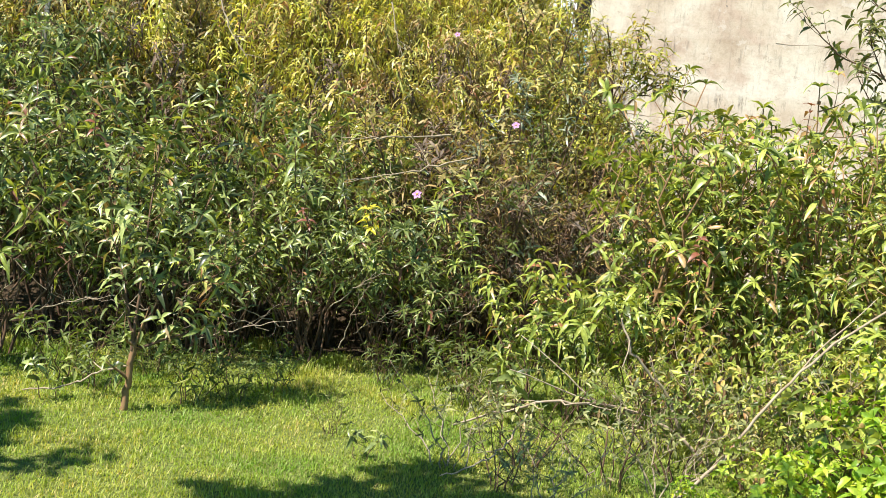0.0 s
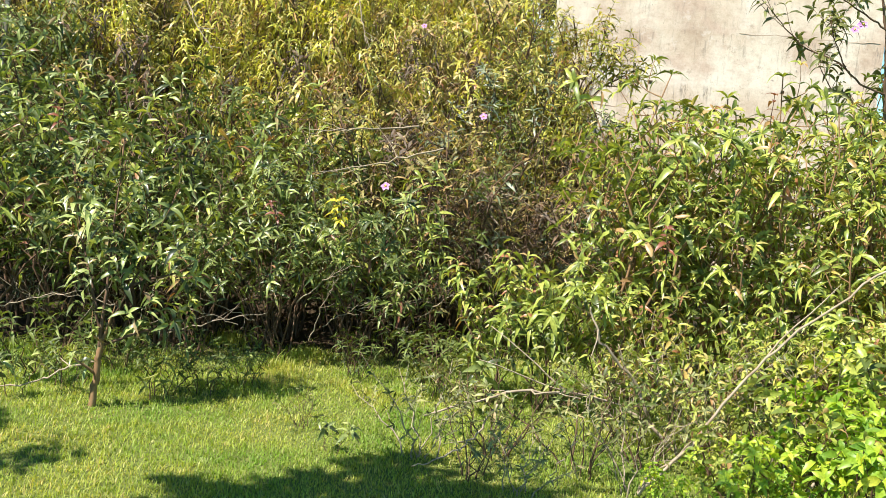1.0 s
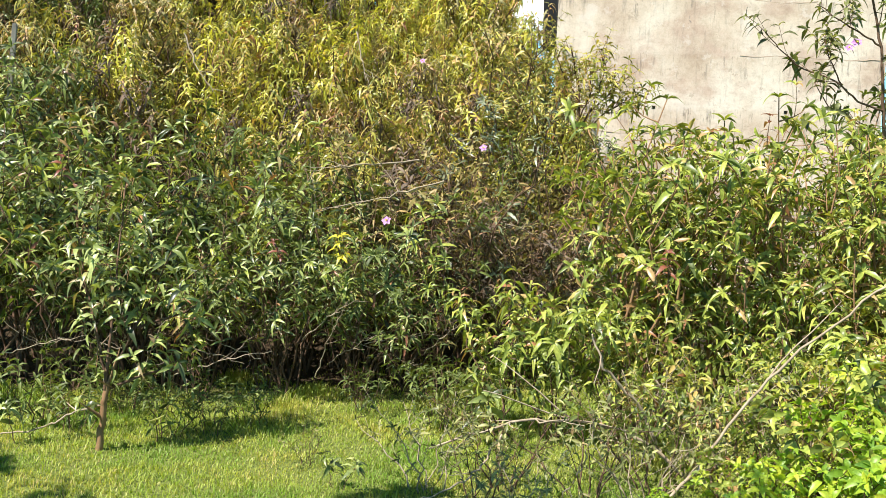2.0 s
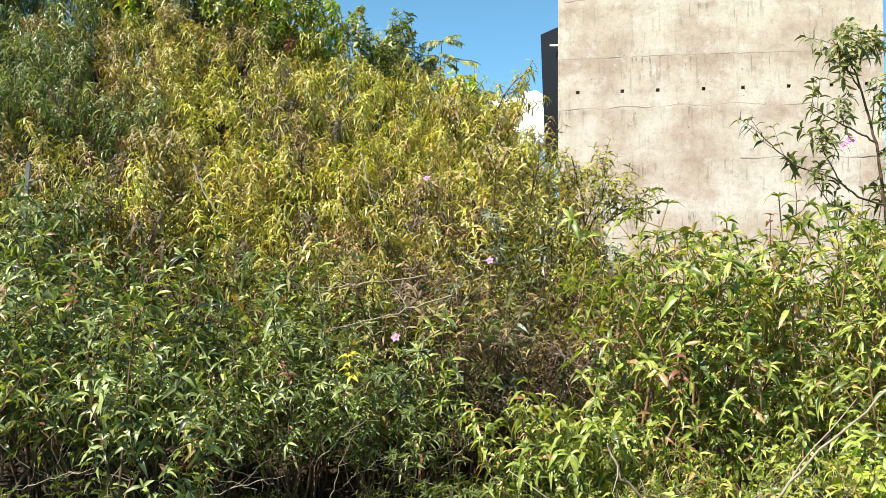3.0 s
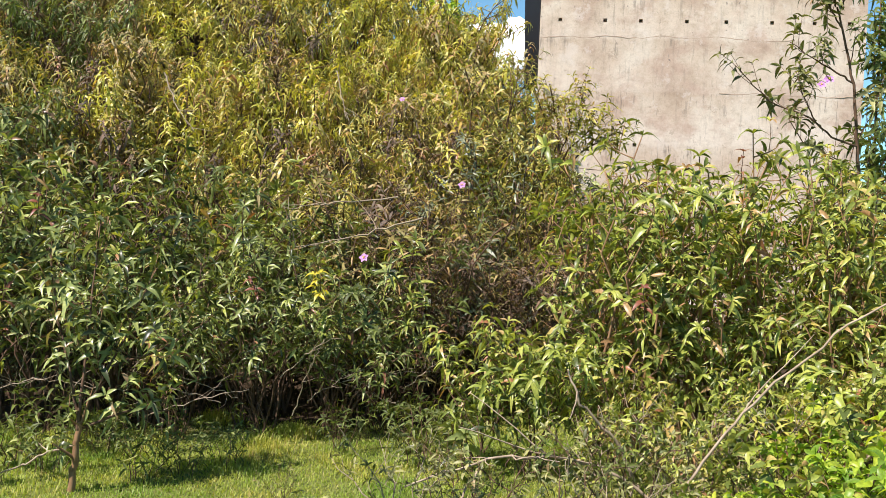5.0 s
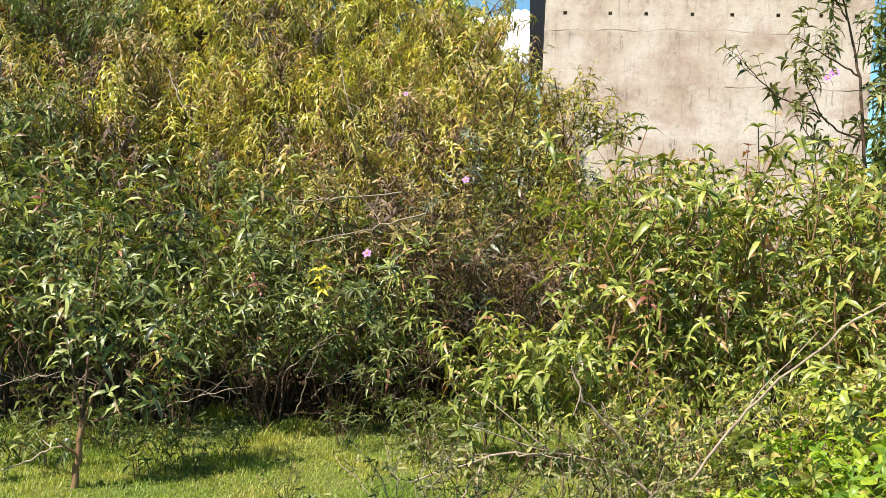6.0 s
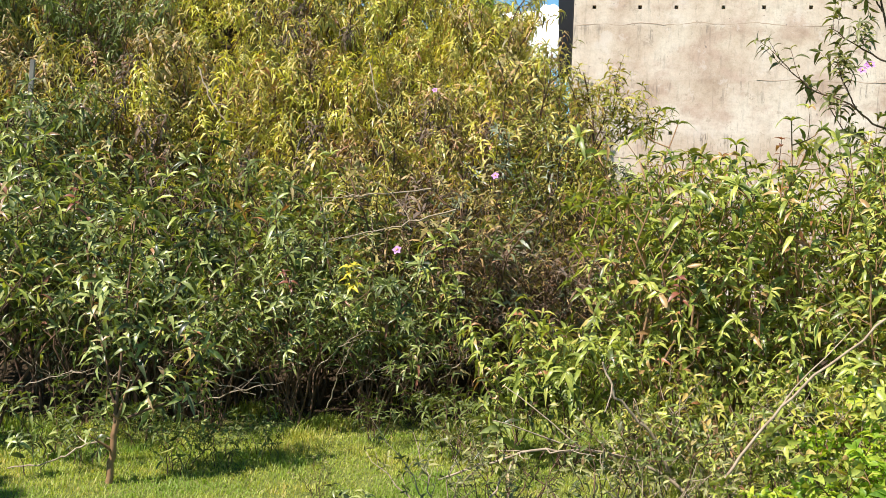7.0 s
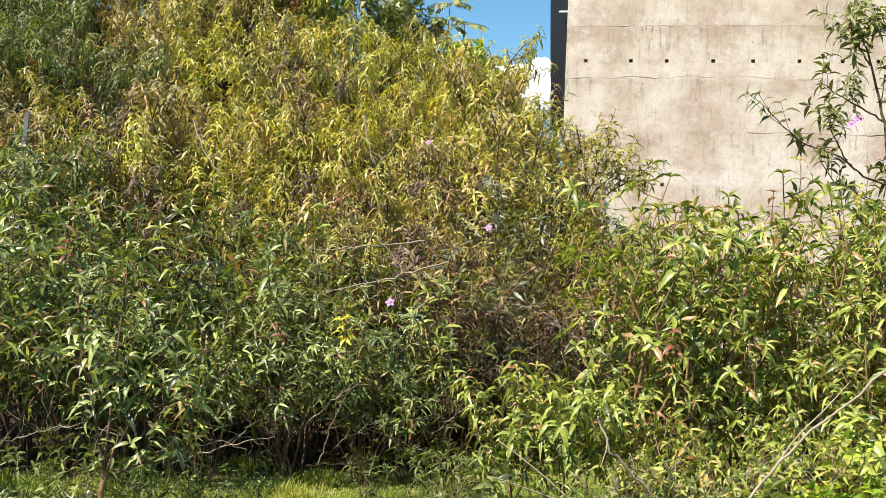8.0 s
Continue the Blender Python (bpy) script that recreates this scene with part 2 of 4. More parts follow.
class Geo:
    """Triangles gathered from arrays."""

    def __init__(self):
        self.v, self.f, self.n = [], [], 0

    def add(self, v, f):
        self.v.append(np.asarray(v, float).reshape(-1, 3))
        self.f.append(np.asarray(f, int).reshape(-1, 3) + self.n)
        self.n += len(self.v[-1])

    def mesh(self, name, mat, smooth=True):
        me = bpy.data.meshes.new(name)
        v, f = np.concatenate(self.v), np.concatenate(self.f)
        me.vertices.add(len(v))
        me.vertices.foreach_set("co", v.astype(np.float32).ravel())
        me.loops.add(f.size)
        me.loops.foreach_set("vertex_index", f.astype(np.int32).ravel())
        me.polygons.add(len(f))
        me.polygons.foreach_set("loop_start", np.arange(0, f.size, 3, dtype=np.int32))
        me.polygons.foreach_set("use_smooth", np.full(len(f), smooth))
        me.update(calc_edges=True)
        me.materials.append(mat)
        return me


def part(name, data, mat, parent, label=""):
    if isinstance(data, Geo):
        data = data.mesh(name, mat)
    elif isinstance(data, bmesh.types.BMesh):
        me = bpy.data.meshes.new(name)
        data.to_mesh(me)
        data.free()
        me.materials.append(mat)
        data = me
    ob = new(name, data)
    ob.parent = parent
    return tagged(ob, label)


def thing(name, place, label, category, group="", data=None):
    ob = new(name, data)
    ob.matrix_basis = place
    return tagged(ob, label, category, group)


def box(bm, x0, x1, y0, y1, z0, z1, bevel=0.0):
    r = bmesh.ops.create_cube(bm, size=1, matrix=Matrix.Translation(((x0 + x1) / 2, (y0 + y1) / 2, (z0 + z1) / 2)) @ Matrix.Diagonal((x1 - x0, y1 - y0, z1 - z0, 1)))
    if bevel:
        edges = list({e for v in r["verts"] for e in v.link_edges})
        bmesh.ops.bevel(bm, geom=edges, offset=bevel, segments=2, affect="EDGES")
    return bm


def unit(a):
    return a / np.maximum(np.linalg.norm(a, axis=-1, keepdims=True), 1e-9)


def tube(geo, pts, r0, r1, sides=5):
    """A tapering round stem along a line of points."""
    pts = np.asarray(pts, float)
    n = len(pts)
    d = unit(np.gradient(pts, axis=0))
    ref = np.where(np.abs(d[:, 2:3]) > 0.9, np.array([[1.0, 0, 0]]), np.array([[0, 0, 1.0]]))
    a = unit(np.cross(d, ref))
    b = np.cross(d, a)
    ang = np.arange(sides) * 2 * np.pi / sides
    rad = np.linspace(r0, r1, n)[:, None, None]
    v = pts[:, None] + rad * (np.cos(ang)[None, :, None] * a[:, None] + np.sin(ang)[None, :, None] * b[:, None])
    i = np.arange(n - 1)[:, None] * sides
    j = np.arange(sides)[None]
    k = (j + 1) % sides
    p, q, s, t = i + j, i + k, i + sides + k, i + sides + j
    f = np.concatenate([np.stack([p, q, s], -1).reshape(-1, 3), np.stack([p, s, t], -1).reshape(-1, 3)])
    tip = [[(n - 1) * sides, (n - 1) * sides + m, (n - 1) * sides + m + 1] for m in range(1, sides - 1)]
    geo.add(v.reshape(-1, 3), np.concatenate([f, np.array(tip)]))


# a leaf blade: base, three points at three stations, tip
LEAF_U = np.array([0, .2, .2, .2, .5, .5, .5, .8, .8, .8, 1.0])
LEAF_V = np.array([0, -.8, 0, .8, -1, 0, 1, -.55, 0, .55, 0])
LEAF_F = np.array([[0, 2, 1], [0, 3, 2], [1, 2, 5], [1, 5, 4], [2, 3, 6], [2, 6, 5], [4, 5, 8], [4, 8, 7], [5, 6, 9], [5, 9, 8], [7, 8, 10], [8, 9, 10]])


COARSE_U = np.array([0, .3, .3, .3, .68, .68, .68, 1.0])
COARSE_V = np.array([0, -1, 0, 1, -.8, 0, .8, 0])
COARSE_F = np.array([[0, 2, 1], [0, 3, 2], [1, 2, 5], [1, 5, 4], [2, 3, 6], [2, 6, 5], [4, 5, 7], [5, 6, 7]])


SLIM_U = np.array([0, .3, .3, .68, .68, 1.0])
SLIM_V = np.array([0, -1, 1, -.8, .8, 0])
SLIM_F = np.array([[0, 2, 1], [1, 2, 4], [1, 4, 3], [3, 4, 5]])


class Leaves:
    """Gathers leaves: foot, direction, upper side, length, width and droop of each."""

    def __init__(self):
        self.rows = []

    def put(self, foot, way, up, length, width, droop):
        self.rows.append((*foot, *way, *up, length, width, droop))

    def geo(self, fine=True):
        lu, lv, lf = {True: (LEAF_U, LEAF_V, LEAF_F), False: (COARSE_U, COARSE_V, COARSE_F), "slim": (SLIM_U, SLIM_V, SLIM_F)}[fine]
        r = np.array(self.rows)
        foot, d, up = r[:, :3], unit(r[:, 3:6]), r[:, 6:9]
        L, W, droop = (r[:, i][:, None, None] for i in (9, 10, 11))
        side = unit(np.cross(d, up))
        n = np.cross(side, d)
        u, v = lu[None, :, None], lv[None, :, None]
        down = n * -0.55 + np.array([0, 0, -0.45])
        p = foot[:, None] + d[:, None] * (L * u * (1 - 0.25 * droop * u)) + side[:, None] * (W * v / 2) \
            + n[:, None] * (W * np.abs(v) * 0.22) + down[:, None] * (L * droop * u ** 2.3)
        f = np.arange(len(r))[:, None, None] * len(lu) + lf[None]
        g = Geo()
        g.add(p.reshape(-1, 3), f.reshape(-1, 3))
        return g


def shoot(rng, leaves, pts, length, width, droop, pairs, tip=4):
    """Opposite leaves up a twig, each pair across the last, with a rosette at its tip."""
    pts = np.asarray(pts)
    d = unit(pts[-1] - pts[0])
    a = unit(np.cross(d, rng.normal(size=3)))
    b = np.cross(d, a)
    turn = rng.uniform(0, 6.28)
    for i in range(pairs + tip // 2):
        s = min(1.0, 0.4 + 0.6 * i / max(pairs, 1))
        q = s * (len(pts) - 1)
        k = min(int(q), len(pts) - 2)
        foot = pts[k] + (pts[k + 1] - pts[k]) * (q - k)
        last = max(0, i - pairs + 1) / (tip // 2 + 1)
        turn += 1.57 + rng.normal() * 0.2
        for sgn in (0, np.pi):
            ang = turn + sgn + rng.normal() * 0.15
            out = a * np.cos(ang) + b * np.sin(ang)
            rise = rng.uniform(0.2, 0.6) + 0.9 * last
            way = out + d * rise
            size = rng.uniform(0.62, 1.15) * (1 - 0.45 * last)
            leaves.put(foot, way, d + 0.25 * rng.normal(size=3), length * size, width * size * rng.uniform(0.85, 1.15), droop * rng.uniform(0.6, 1.4) * (1 - 0.25 * last))


def bend(p0, d, length, lift, n, rng, wob=0.04):
    pts = [np.array(p0, float)]
    d = np.array(d, float)
    for i in range(n):
        d = unit(d + np.array([0, 0, lift / n]) + rng.normal(size=3) * wob)
        pts.append(pts[-1] + d * length / n)
    return np.array(pts)


def shrub(name, seed, h, spread, stems, twigs, leaf, mat, low=0.3, droop=0.45, pairs=3, thick=0.012, twig_len=0.32, bark_mat=None, side_shoots=1, upright=0.9, fine=True, rosette=4):
    """One shrub: an Empty at its foot, its stems, and the leaves of each stem. fine: True, False or "slim", the leaves' make."""
    rng = np.random.default_rng(seed)
    root = new(name)
    for k in range(stems):
        az = 6.283 * (k + rng.uniform(-0.35, 0.35)) / stems
        out = np.array([np.cos(az), np.sin(az), 0])
        reach = spread * rng.uniform(0.25, 1.0)
        height = h * rng.uniform(0.72, 1.0) * (1 - 0.22 * (reach / spread) ** 2)
        foot = out * rng.uniform(0.02, 0.1) + np.array([0, 0, -0.06])
        tt = np.linspace(0, 1, 8)[:, None]
        pts = foot + out * reach * tt ** 1.4 + np.array([0, 0, 1.0]) * (height + 0.06) * tt ** 0.95
        pts[1:] += rng.normal(size=(7, 3)) * 0.025 * h * np.array([1, 1, 0.3])
        wood, leaves = Geo(), Leaves()
        tube(wood, pts, thick * rng.uniform(0.8, 1.2), thick * 0.3, 6)
        shoot(rng, leaves, pts[-3:], leaf[0], leaf[1], droop, pairs + 1, 6)
        for i in range(twigs):
            s = low + (0.97 - low) * (i + rng.uniform(0, 1)) / twigs
            q = s * 7
            j = min(int(q), 6)
            p0 = pts[j] + (pts[j + 1] - pts[j]) * (q - j)
            ta = rng.uniform(0, 6.283)
            d = np.array([np.cos(ta), np.sin(ta), 0]) * 0.9 + out * 0.35 + np.array([0, 0, upright * rng.uniform(0.2, 1.0)])
            tw = bend(p0, unit(d), twig_len * rng.uniform(0.6, 1.3) * (1.15 - 0.4 * s), 0.5, 4, rng, 0.12)
            tube(wood, tw if fine is True else tw[::2], thick * 0.38, thick * 0.16, 4 if fine is True else 3)
            shoot(rng, leaves, tw, leaf[0], leaf[1], droop, pairs, rosette)
            for _ in range(side_shoots):
                e = bend(tw[2], unit(tw[3] - tw[2] + rng.normal(size=3) * 0.7), twig_len * rng.uniform(0.35, 0.7), 0.5, 3, rng, 0.12)
                tube(wood, e if fine is True else e[::3], thick * 0.25, thick * 0.13, 4 if fine is True else 3)
                shoot(rng, leaves, e, leaf[0] * 0.9, leaf[1] * 0.9, droop, max(1, pairs - 1), 4)
        st = part("stem", wood, bark_mat or BARK, root)
        part("foliage", leaves.geo(fine), mat[int(rng.integers(len(mat)))] if isinstance(mat, tuple) else mat, st)
    return root


def height(x, y):
    """The ground: a flat lawn, and behind it a bank that climbs away and falls off beside the building."""
    d = min(max(y - 7.7, 0.0), 7.2)
    s = min(max((2.6 - x) / 2.9, 0.0), 1.0)
    m = s * s * (3 - 2 * s)
    z = d * (0.53 + 0.035 * min(max(-x, 0.0), 6.0)) * m
    k = min(d / 0.9, 1.0)
    z *= k * (2 - k) * 0.5 + 0.5
    return z + 0.10 * noise.noise((x * 0.8, y * 0.8, 0.3)) * min(d, 1.0) + 0.02 * noise.noise((x * 0.9, y * 0.9, 4.0)) * min(1, 20 / (abs(x) + abs(y) + 1))


# ---------------------------------------------------------------- ground


def build_ground():
    xs = np.concatenate([[-900, -400, -150, -60, -25], np.arange(-14, 14.01, 0.25), [25, 60, 150, 400, 900]])
    ys = np.concatenate([[-900, -400, -150, -60, -25, -12, -6], np.arange(-2, 20.01, 0.25), [26, 40, 70, 150, 400, 900]])
    nx, ny = len(xs), len(ys)
    v = np.array([(x, y, height(float(x), float(y))) for y in ys for x in xs])
    i, j = np.meshgrid(np.arange(nx - 1), np.arange(ny - 1))
    p = (j * nx + i).ravel()
    f = np.concatenate([np.stack([p, p + 1, p + nx + 1], -1), np.stack([p, p + nx + 1, p + nx], -1)])
    g = Geo()
    g.add(v, f)
    tagged(new("ground", g.mesh("ground", GROUND)), "lawn running into a bank of dark soil under shrubs", "ground", kind="structure")


def build_lawn(count=330000):
    """Grass blades, thinning towards the shrubs' feet."""
    rng = np.random.default_rng(11)
    x, y = rng.uniform(-4.2, 4.2, count), rng.uniform(3.7, 9.2, count)
    near = np.abs(x) < 0.5 * y + 0.6
    x, y, count = x[near], y[near], int(near.sum())
    tuft = np.array([noise.noise((a * 2.3, b * 2.3, 7.0)) for a, b in zip(x, y)])
    keep = rng.uniform(0, 1, count) < np.clip(1.15 + tuft * 0.9 - np.clip((y - np.clip(x, 0, 1.4) * 1.86 + np.clip(-x - 1.5, 0, 1) * 0.7 - 6.4) / 0.8, 0, 1.25), 0.03, 1)
    x, y, tuft = x[keep], y[keep], tuft[keep]
    z = np.array([height(float(a), float(b)) for a, b in zip(x, y)])
    n = len(x)
    az, lean = rng.uniform(0, 6.283, n), rng.uniform(0.1, 1.1, n)
    ln = rng.uniform(0.018, 0.046, n) * (1 + 0.5 * tuft) * np.where(rng.uniform(size=n) < 0.04, 1.8, 1) * (1 + np.clip((y - 5.4) / 0.9, 0, 1) * np.clip(tuft * 3.5, 0, 1.3))
    w = rng.uniform(0.003, 0.0065, n)
    foot = np.stack([x, y, z - 0.004], 1)
    out = np.stack([np.cos(az), np.sin(az), 0 * az], 1)
    sd = np.stack([-np.sin(az), np.cos(az), 0 * az], 1) * (w / 2)[:, None]
    mid = foot + (out * (0.35 * lean)[:, None] + np.array([0, 0, 0.75])) * (ln * 0.6)[:, None]
    tip = mid + (out * lean[:, None] + np.array([0, 0, 0.45])) * (ln * 0.55)[:, None]
    v = np.stack([foot - sd, foot + sd, mid - sd * 0.8, mid + sd * 0.8, tip], 1).reshape(-1, 3)
    f = np.arange(n)[:, None, None] * 5 + np.array([[0, 1, 3], [0, 3, 2], [2, 3, 4]])[None]
    g = Geo()
    g.add(v, f.reshape(-1, 3))
    tagged(new("lawn_grass", g.mesh("lawn_grass", GRASS)), "short sunlit green lawn grass with yellowed blades", "grass", kind="stuff")


build_ground()
build_lawn()

# ---------------------------------------------------------------- concrete building
WALL_TURN = -9.0                                     # its face turns a little away from the camera's line
WALL = pose(1.405, 14.29, 0, 0, 0, WALL_TURN)
WALL_W, WALL_H, WALL_D = 4.56, 8.2, 5.0
HOLES_X = (0.29, 0.94, 1.45, 2.10, 2.65, 3.28, 3.86, 4.33)
HOLES_Z = (0.97, 2.74, 4.53, 6.29)


def build_building():
    root = thing("concrete_building", WALL, "tall stained raw concrete building with rows of small holes", "building")
    # front wall: a grid of faces with the tie holes sunk into it, each lift of concrete a few millimetres in or out
    r, deep = 0.026, 0.12
    xs = sorted([0.0, WALL_W] + [h + s for h in HOLES_X for s in (-r, r)])
    zs = sorted([-0.3, WALL_H] + [h + s for h in HOLES_Z for s in (-r, r)])
    bm = bmesh.new()
    rng = random.Random(5)
    grid = [[bm.verts.new((x, 0, z)) for x in xs] for z in zs]
    for j in range(len(zs) - 1):
        for i in range(len(xs) - 1):
            ring = [grid[j][i], grid[j][i + 1], grid[j + 1][i + 1], grid[j + 1][i]]
            if i % 2 == 1 and j % 2 == 1 and (j != 3 or i in (5, 11)):
                back = [bm.verts.new((v.co.x, deep, v.co.z)) for v in ring]
                for a in range(4):
                    b = (a + 1) % 4
                    bm.faces.new((ring[a], ring[b], back[b], back[a]))
                bm.faces.new(back)
            else:
                bm.faces.new(ring)
    rim = [bm.verts.new((x, 0.2, z)) for x, z in ((0, -0.3), (WALL_W, -0.3), (WALL_W, WALL_H), (0, WALL_H))]
    bm.faces.new(rim[::-1])
    bm.faces.new([grid[j][0] for j in range(len(zs))] + [rim[3], rim[0]])
    bm.faces.new([grid[j][-1] for j in reversed(range(len(zs)))] + [rim[1], rim[2]])
    bm.faces.new(grid[-1] + [rim[2], rim[3]])
    bmesh.ops.recalc_face_normals(bm, faces=bm.faces)
    front = part("front_wall", bm, CONCRETE, root)
    # ragged lips of spilt concrete where one lift was poured on the next
    for z, x0, x1, rise in ((5.03, 0.05, 4.5, 0.010), (4.28, 0.0, 3.6, 0.02), (3.50, 2.6, 4.5, 0.008), (2.35, 0.3, 4.5, 0.0), (5.90, 0.1, 0.95, 0.02)):
        g = Geo()
        n = int((x1 - x0) / 0.045)
        u = np.linspace(x0, x1, n)
        wob = np.array([noise.noise((a * 2.2, z, 0.0)) * 0.045 * (z < 5 or z > 5.5) + noise.noise((a * 9, z, 2.0)) * 0.014 for a in u])
        thick_ = np.array([max(0.001, 0.003 + 0.007 * noise.noise((a * 3.1, z, 5.0))) for a in u])
        zz = z + rise * np.sin(u) + wob
        top = np.stack([u, 0.002 + 0 * u, zz + 0.012], 1)
        mid = np.stack([u, -thick_, zz], 1)
        bot = np.stack([u, 0.002 + 0 * u, zz - 0.010], 1)
        v = np.concatenate([top, mid, bot])
        i = np.arange(n - 1)
        f = np.concatenate([np.stack(q, -1) for q in ((i, i + n, i + 1), (i + 1, i + n, i + n + 1), (i + n, i + 2 * n, i + n + 1), (i + n + 1, i + 2 * n, i + 2 * n + 1))])
        g.add(v, f)
        part("pour_joint", g, JOINT, front)
    for nm, q in (("side_wall", (0, 0.2, 0.2, WALL_D - 0.2)), ("side_wall", (WALL_W - 0.2, WALL_W, 0.2, WALL_D - 0.2)), ("back_wall", (0, WALL_W, WALL_D - 0.2, WALL_D))):
        part(nm, box(bmesh.new(), q[0], q[1], q[2], q[3], -0.3, WALL_H), CONCRETE, root)
    part("roof", box(bmesh.new(), -0.15, WALL_W + 0.15, -0.1, WALL_D + 0.1, WALL_H, WALL_H + 0.18, 0.02), CONCRETE, root)
    # black sheet shutter standing off the side wall, on a white bracket
    bm = bmesh.new()
    a, b = Vector((-0.005, 0.14, 0)), Vector((-0.285, 0.52, 0))
    across = (b - a).normalized()
    off = Vector((across.y, -across.x, 0)) * 0.02
    pts = [(a, 3.55), (a + (b - a) * 0.72, 3.55), (b, 5.56), (a, 5.56)]
    f0 = [bm.verts.new(p + off + Vector((0, 0, z))) for p, z in pts]
    f1 = [bm.verts.new(p - off + Vector((0, 0, z))) for p, z in pts]
    bm.faces.new(f0)
    bm.faces.new(f1[::-1])
    for i in range(4):
        bm.faces.new((f0[i], f1[i], f1[(i + 1) % 4], f0[(i + 1) % 4]))
    bmesh.ops.recalc_face_normals(bm, faces=bm.faces)
    bmesh.ops.bevel(bm, geom=list(bm.edges), offset=0.006, segments=1, affect="EDGES")
    sh = part("shutter", bm, BLACK_SHEET, root, "black sheet-metal shutter")
    bm = box(bmesh.new(), -0.13, 0.0, 0.06, 0.09, 5.255, 5.285, 0.005)
    part("bracket", bm, WHITE_METAL, sh, "white metal bracket")


build_building()

# ---------------------------------------------------------------- shrubs on the bank


def spread_out(kinds, places, group, label, category="shrub"):
    """Sets copies of the first shrubs at the places (x, y, kind, size, turn)."""
    used, made = set(), []
    for x, y, k, size, turn in places:
        m = pose(x, y, height(x, y), 0, 0, turn) @ Matrix.Diagonal((size, size, size, 1))
        ob = kinds[k]
        if k in used:
            ob = copy_thing(ob, m)
            ob.matrix_basis = m
        else:
            used.add(k)
            ob.matrix_basis = m
            tagged(ob, label[k] if isinstance(label, (list, tuple)) else label, category, group)
        made.append(ob)
    for k, ob in enumerate(kinds):
        if k not in used:
            for o in (*ob.children_recursive, ob):
                bpy.data.objects.remove(o)
    return made


def wild(seed, x0, x1, y0, y1, step, kinds, s0, s1, ok=lambda x, y: True):
    rng = random.Random(seed)
    out = []
    y, row = y0, 0
    while y < y1:
        x = x0 + (row % 2) * step / 2
        while x < x1:
            px, py = x + rng.uniform(-0.3, 0.3) * step, y + rng.uniform(-0.3, 0.3) * step
            if ok(px, py):
                out.append((px, py, rng.choice(kinds), rng.uniform(s0, s1), rng.uniform(0, 360)))
            x += step
        y += step * 0.85
        row += 1
    return out


front_kinds = [shrub("shrub", 20 + i, 1.75, 0.8, 8, 6, (0.175, 0.031), (GREEN, DEEP, GREEN, LIGHT, GREEN), 0.42, 0.6, 1, twig_len=0.38, rosette=8) for i in range(4)]
front = [(-3.5, 6.6, 0, 1.0, 20), (-2.9, 6.75, 1, 0.95, 140), (-2.3, 6.95, 2, 0.95, 230), (-1.75, 7.25, 3, 0.92, 10), (-1.15, 7.3, 0, 0.9, 100),
         (-0.55, 7.35, 1, 0.9, 310), (-4.1, 7.1, 3, 1.1, 80), (-3.3, 7.4, 2, 1.15, 190), (-2.6, 7.65, 0, 1.15, 280),
         (-1.9, 7.9, 1, 1.1, 30), (-1.2, 8.0, 2, 1.0, 210),
         (-4.6, 6.5, 1, 1.2, 15), (-4.9, 7.5, 2, 1.3, 95), (-3.9, 8.0, 0, 1.1, 55), (-3.1, 8.3, 3, 1.0, 310), (-4.8, 8.6, 1, 1.1, 0),
         (-2.55, 6.45, 0, 0.85, 260), (-3.1, 6.15, 1, 0.9, 45), (-1.95, 6.75, 2, 0.82, 120), (-1.3, 6.9, 3, 0.8, 200), (-0.7, 6.95, 0, 0.75, 20), (-0.3, 7.05, 1, 0.66, 300), (-3.95, 8.45, 1, 1.12, 205), (-1.15, 6.6, 2, 0.66, 15), (-0.65, 6.65, 1, 0.62, 130), (-1.7, 6.5, 3, 0.62, 75)]
front_obs = spread_out(front_kinds, front, "green shrubs along the foot of the bank", "dense green shrub with long drooping lance-shaped leaves on the lawn's edge")

valley_kinds = [shrub("shrub", 40 + i, 1.35, 0.6, 7, 7, (0.11, 0.018), ((GREY, OLIVE, DEEP), (WITHERED_SHADE, GREY, WITHERED_SHADE, DRY), (GREY, WITHERED_SHADE, DEEP))[i], 0.2, 0.5, 3, fine="slim") for i in range(3)]
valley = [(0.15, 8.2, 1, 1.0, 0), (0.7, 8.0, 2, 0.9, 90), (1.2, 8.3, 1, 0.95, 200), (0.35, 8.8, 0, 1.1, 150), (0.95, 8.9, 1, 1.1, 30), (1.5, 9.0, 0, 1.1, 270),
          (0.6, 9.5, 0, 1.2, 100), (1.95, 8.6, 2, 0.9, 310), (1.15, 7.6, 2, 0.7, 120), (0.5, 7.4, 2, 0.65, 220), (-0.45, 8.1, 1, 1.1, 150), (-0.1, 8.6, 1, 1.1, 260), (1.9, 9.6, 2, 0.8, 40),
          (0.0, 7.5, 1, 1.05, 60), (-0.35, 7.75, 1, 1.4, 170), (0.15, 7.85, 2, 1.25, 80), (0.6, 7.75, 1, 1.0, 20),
          # dark undergrowth added to fill lit gaps that should lie in shade
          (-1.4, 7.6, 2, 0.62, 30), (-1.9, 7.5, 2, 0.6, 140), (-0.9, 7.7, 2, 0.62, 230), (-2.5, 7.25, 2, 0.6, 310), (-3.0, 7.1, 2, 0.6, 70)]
valley_obs = spread_out(valley_kinds, valley, "thin-leaved shrubs in the hollow", ["olive-green narrow-leaved shrub in the shaded hollow", "half-dried narrow-leaved shrub, brown leaves darkened for the hollow's shade", "grey-green narrow-leaved shrub in the shaded hollow"])

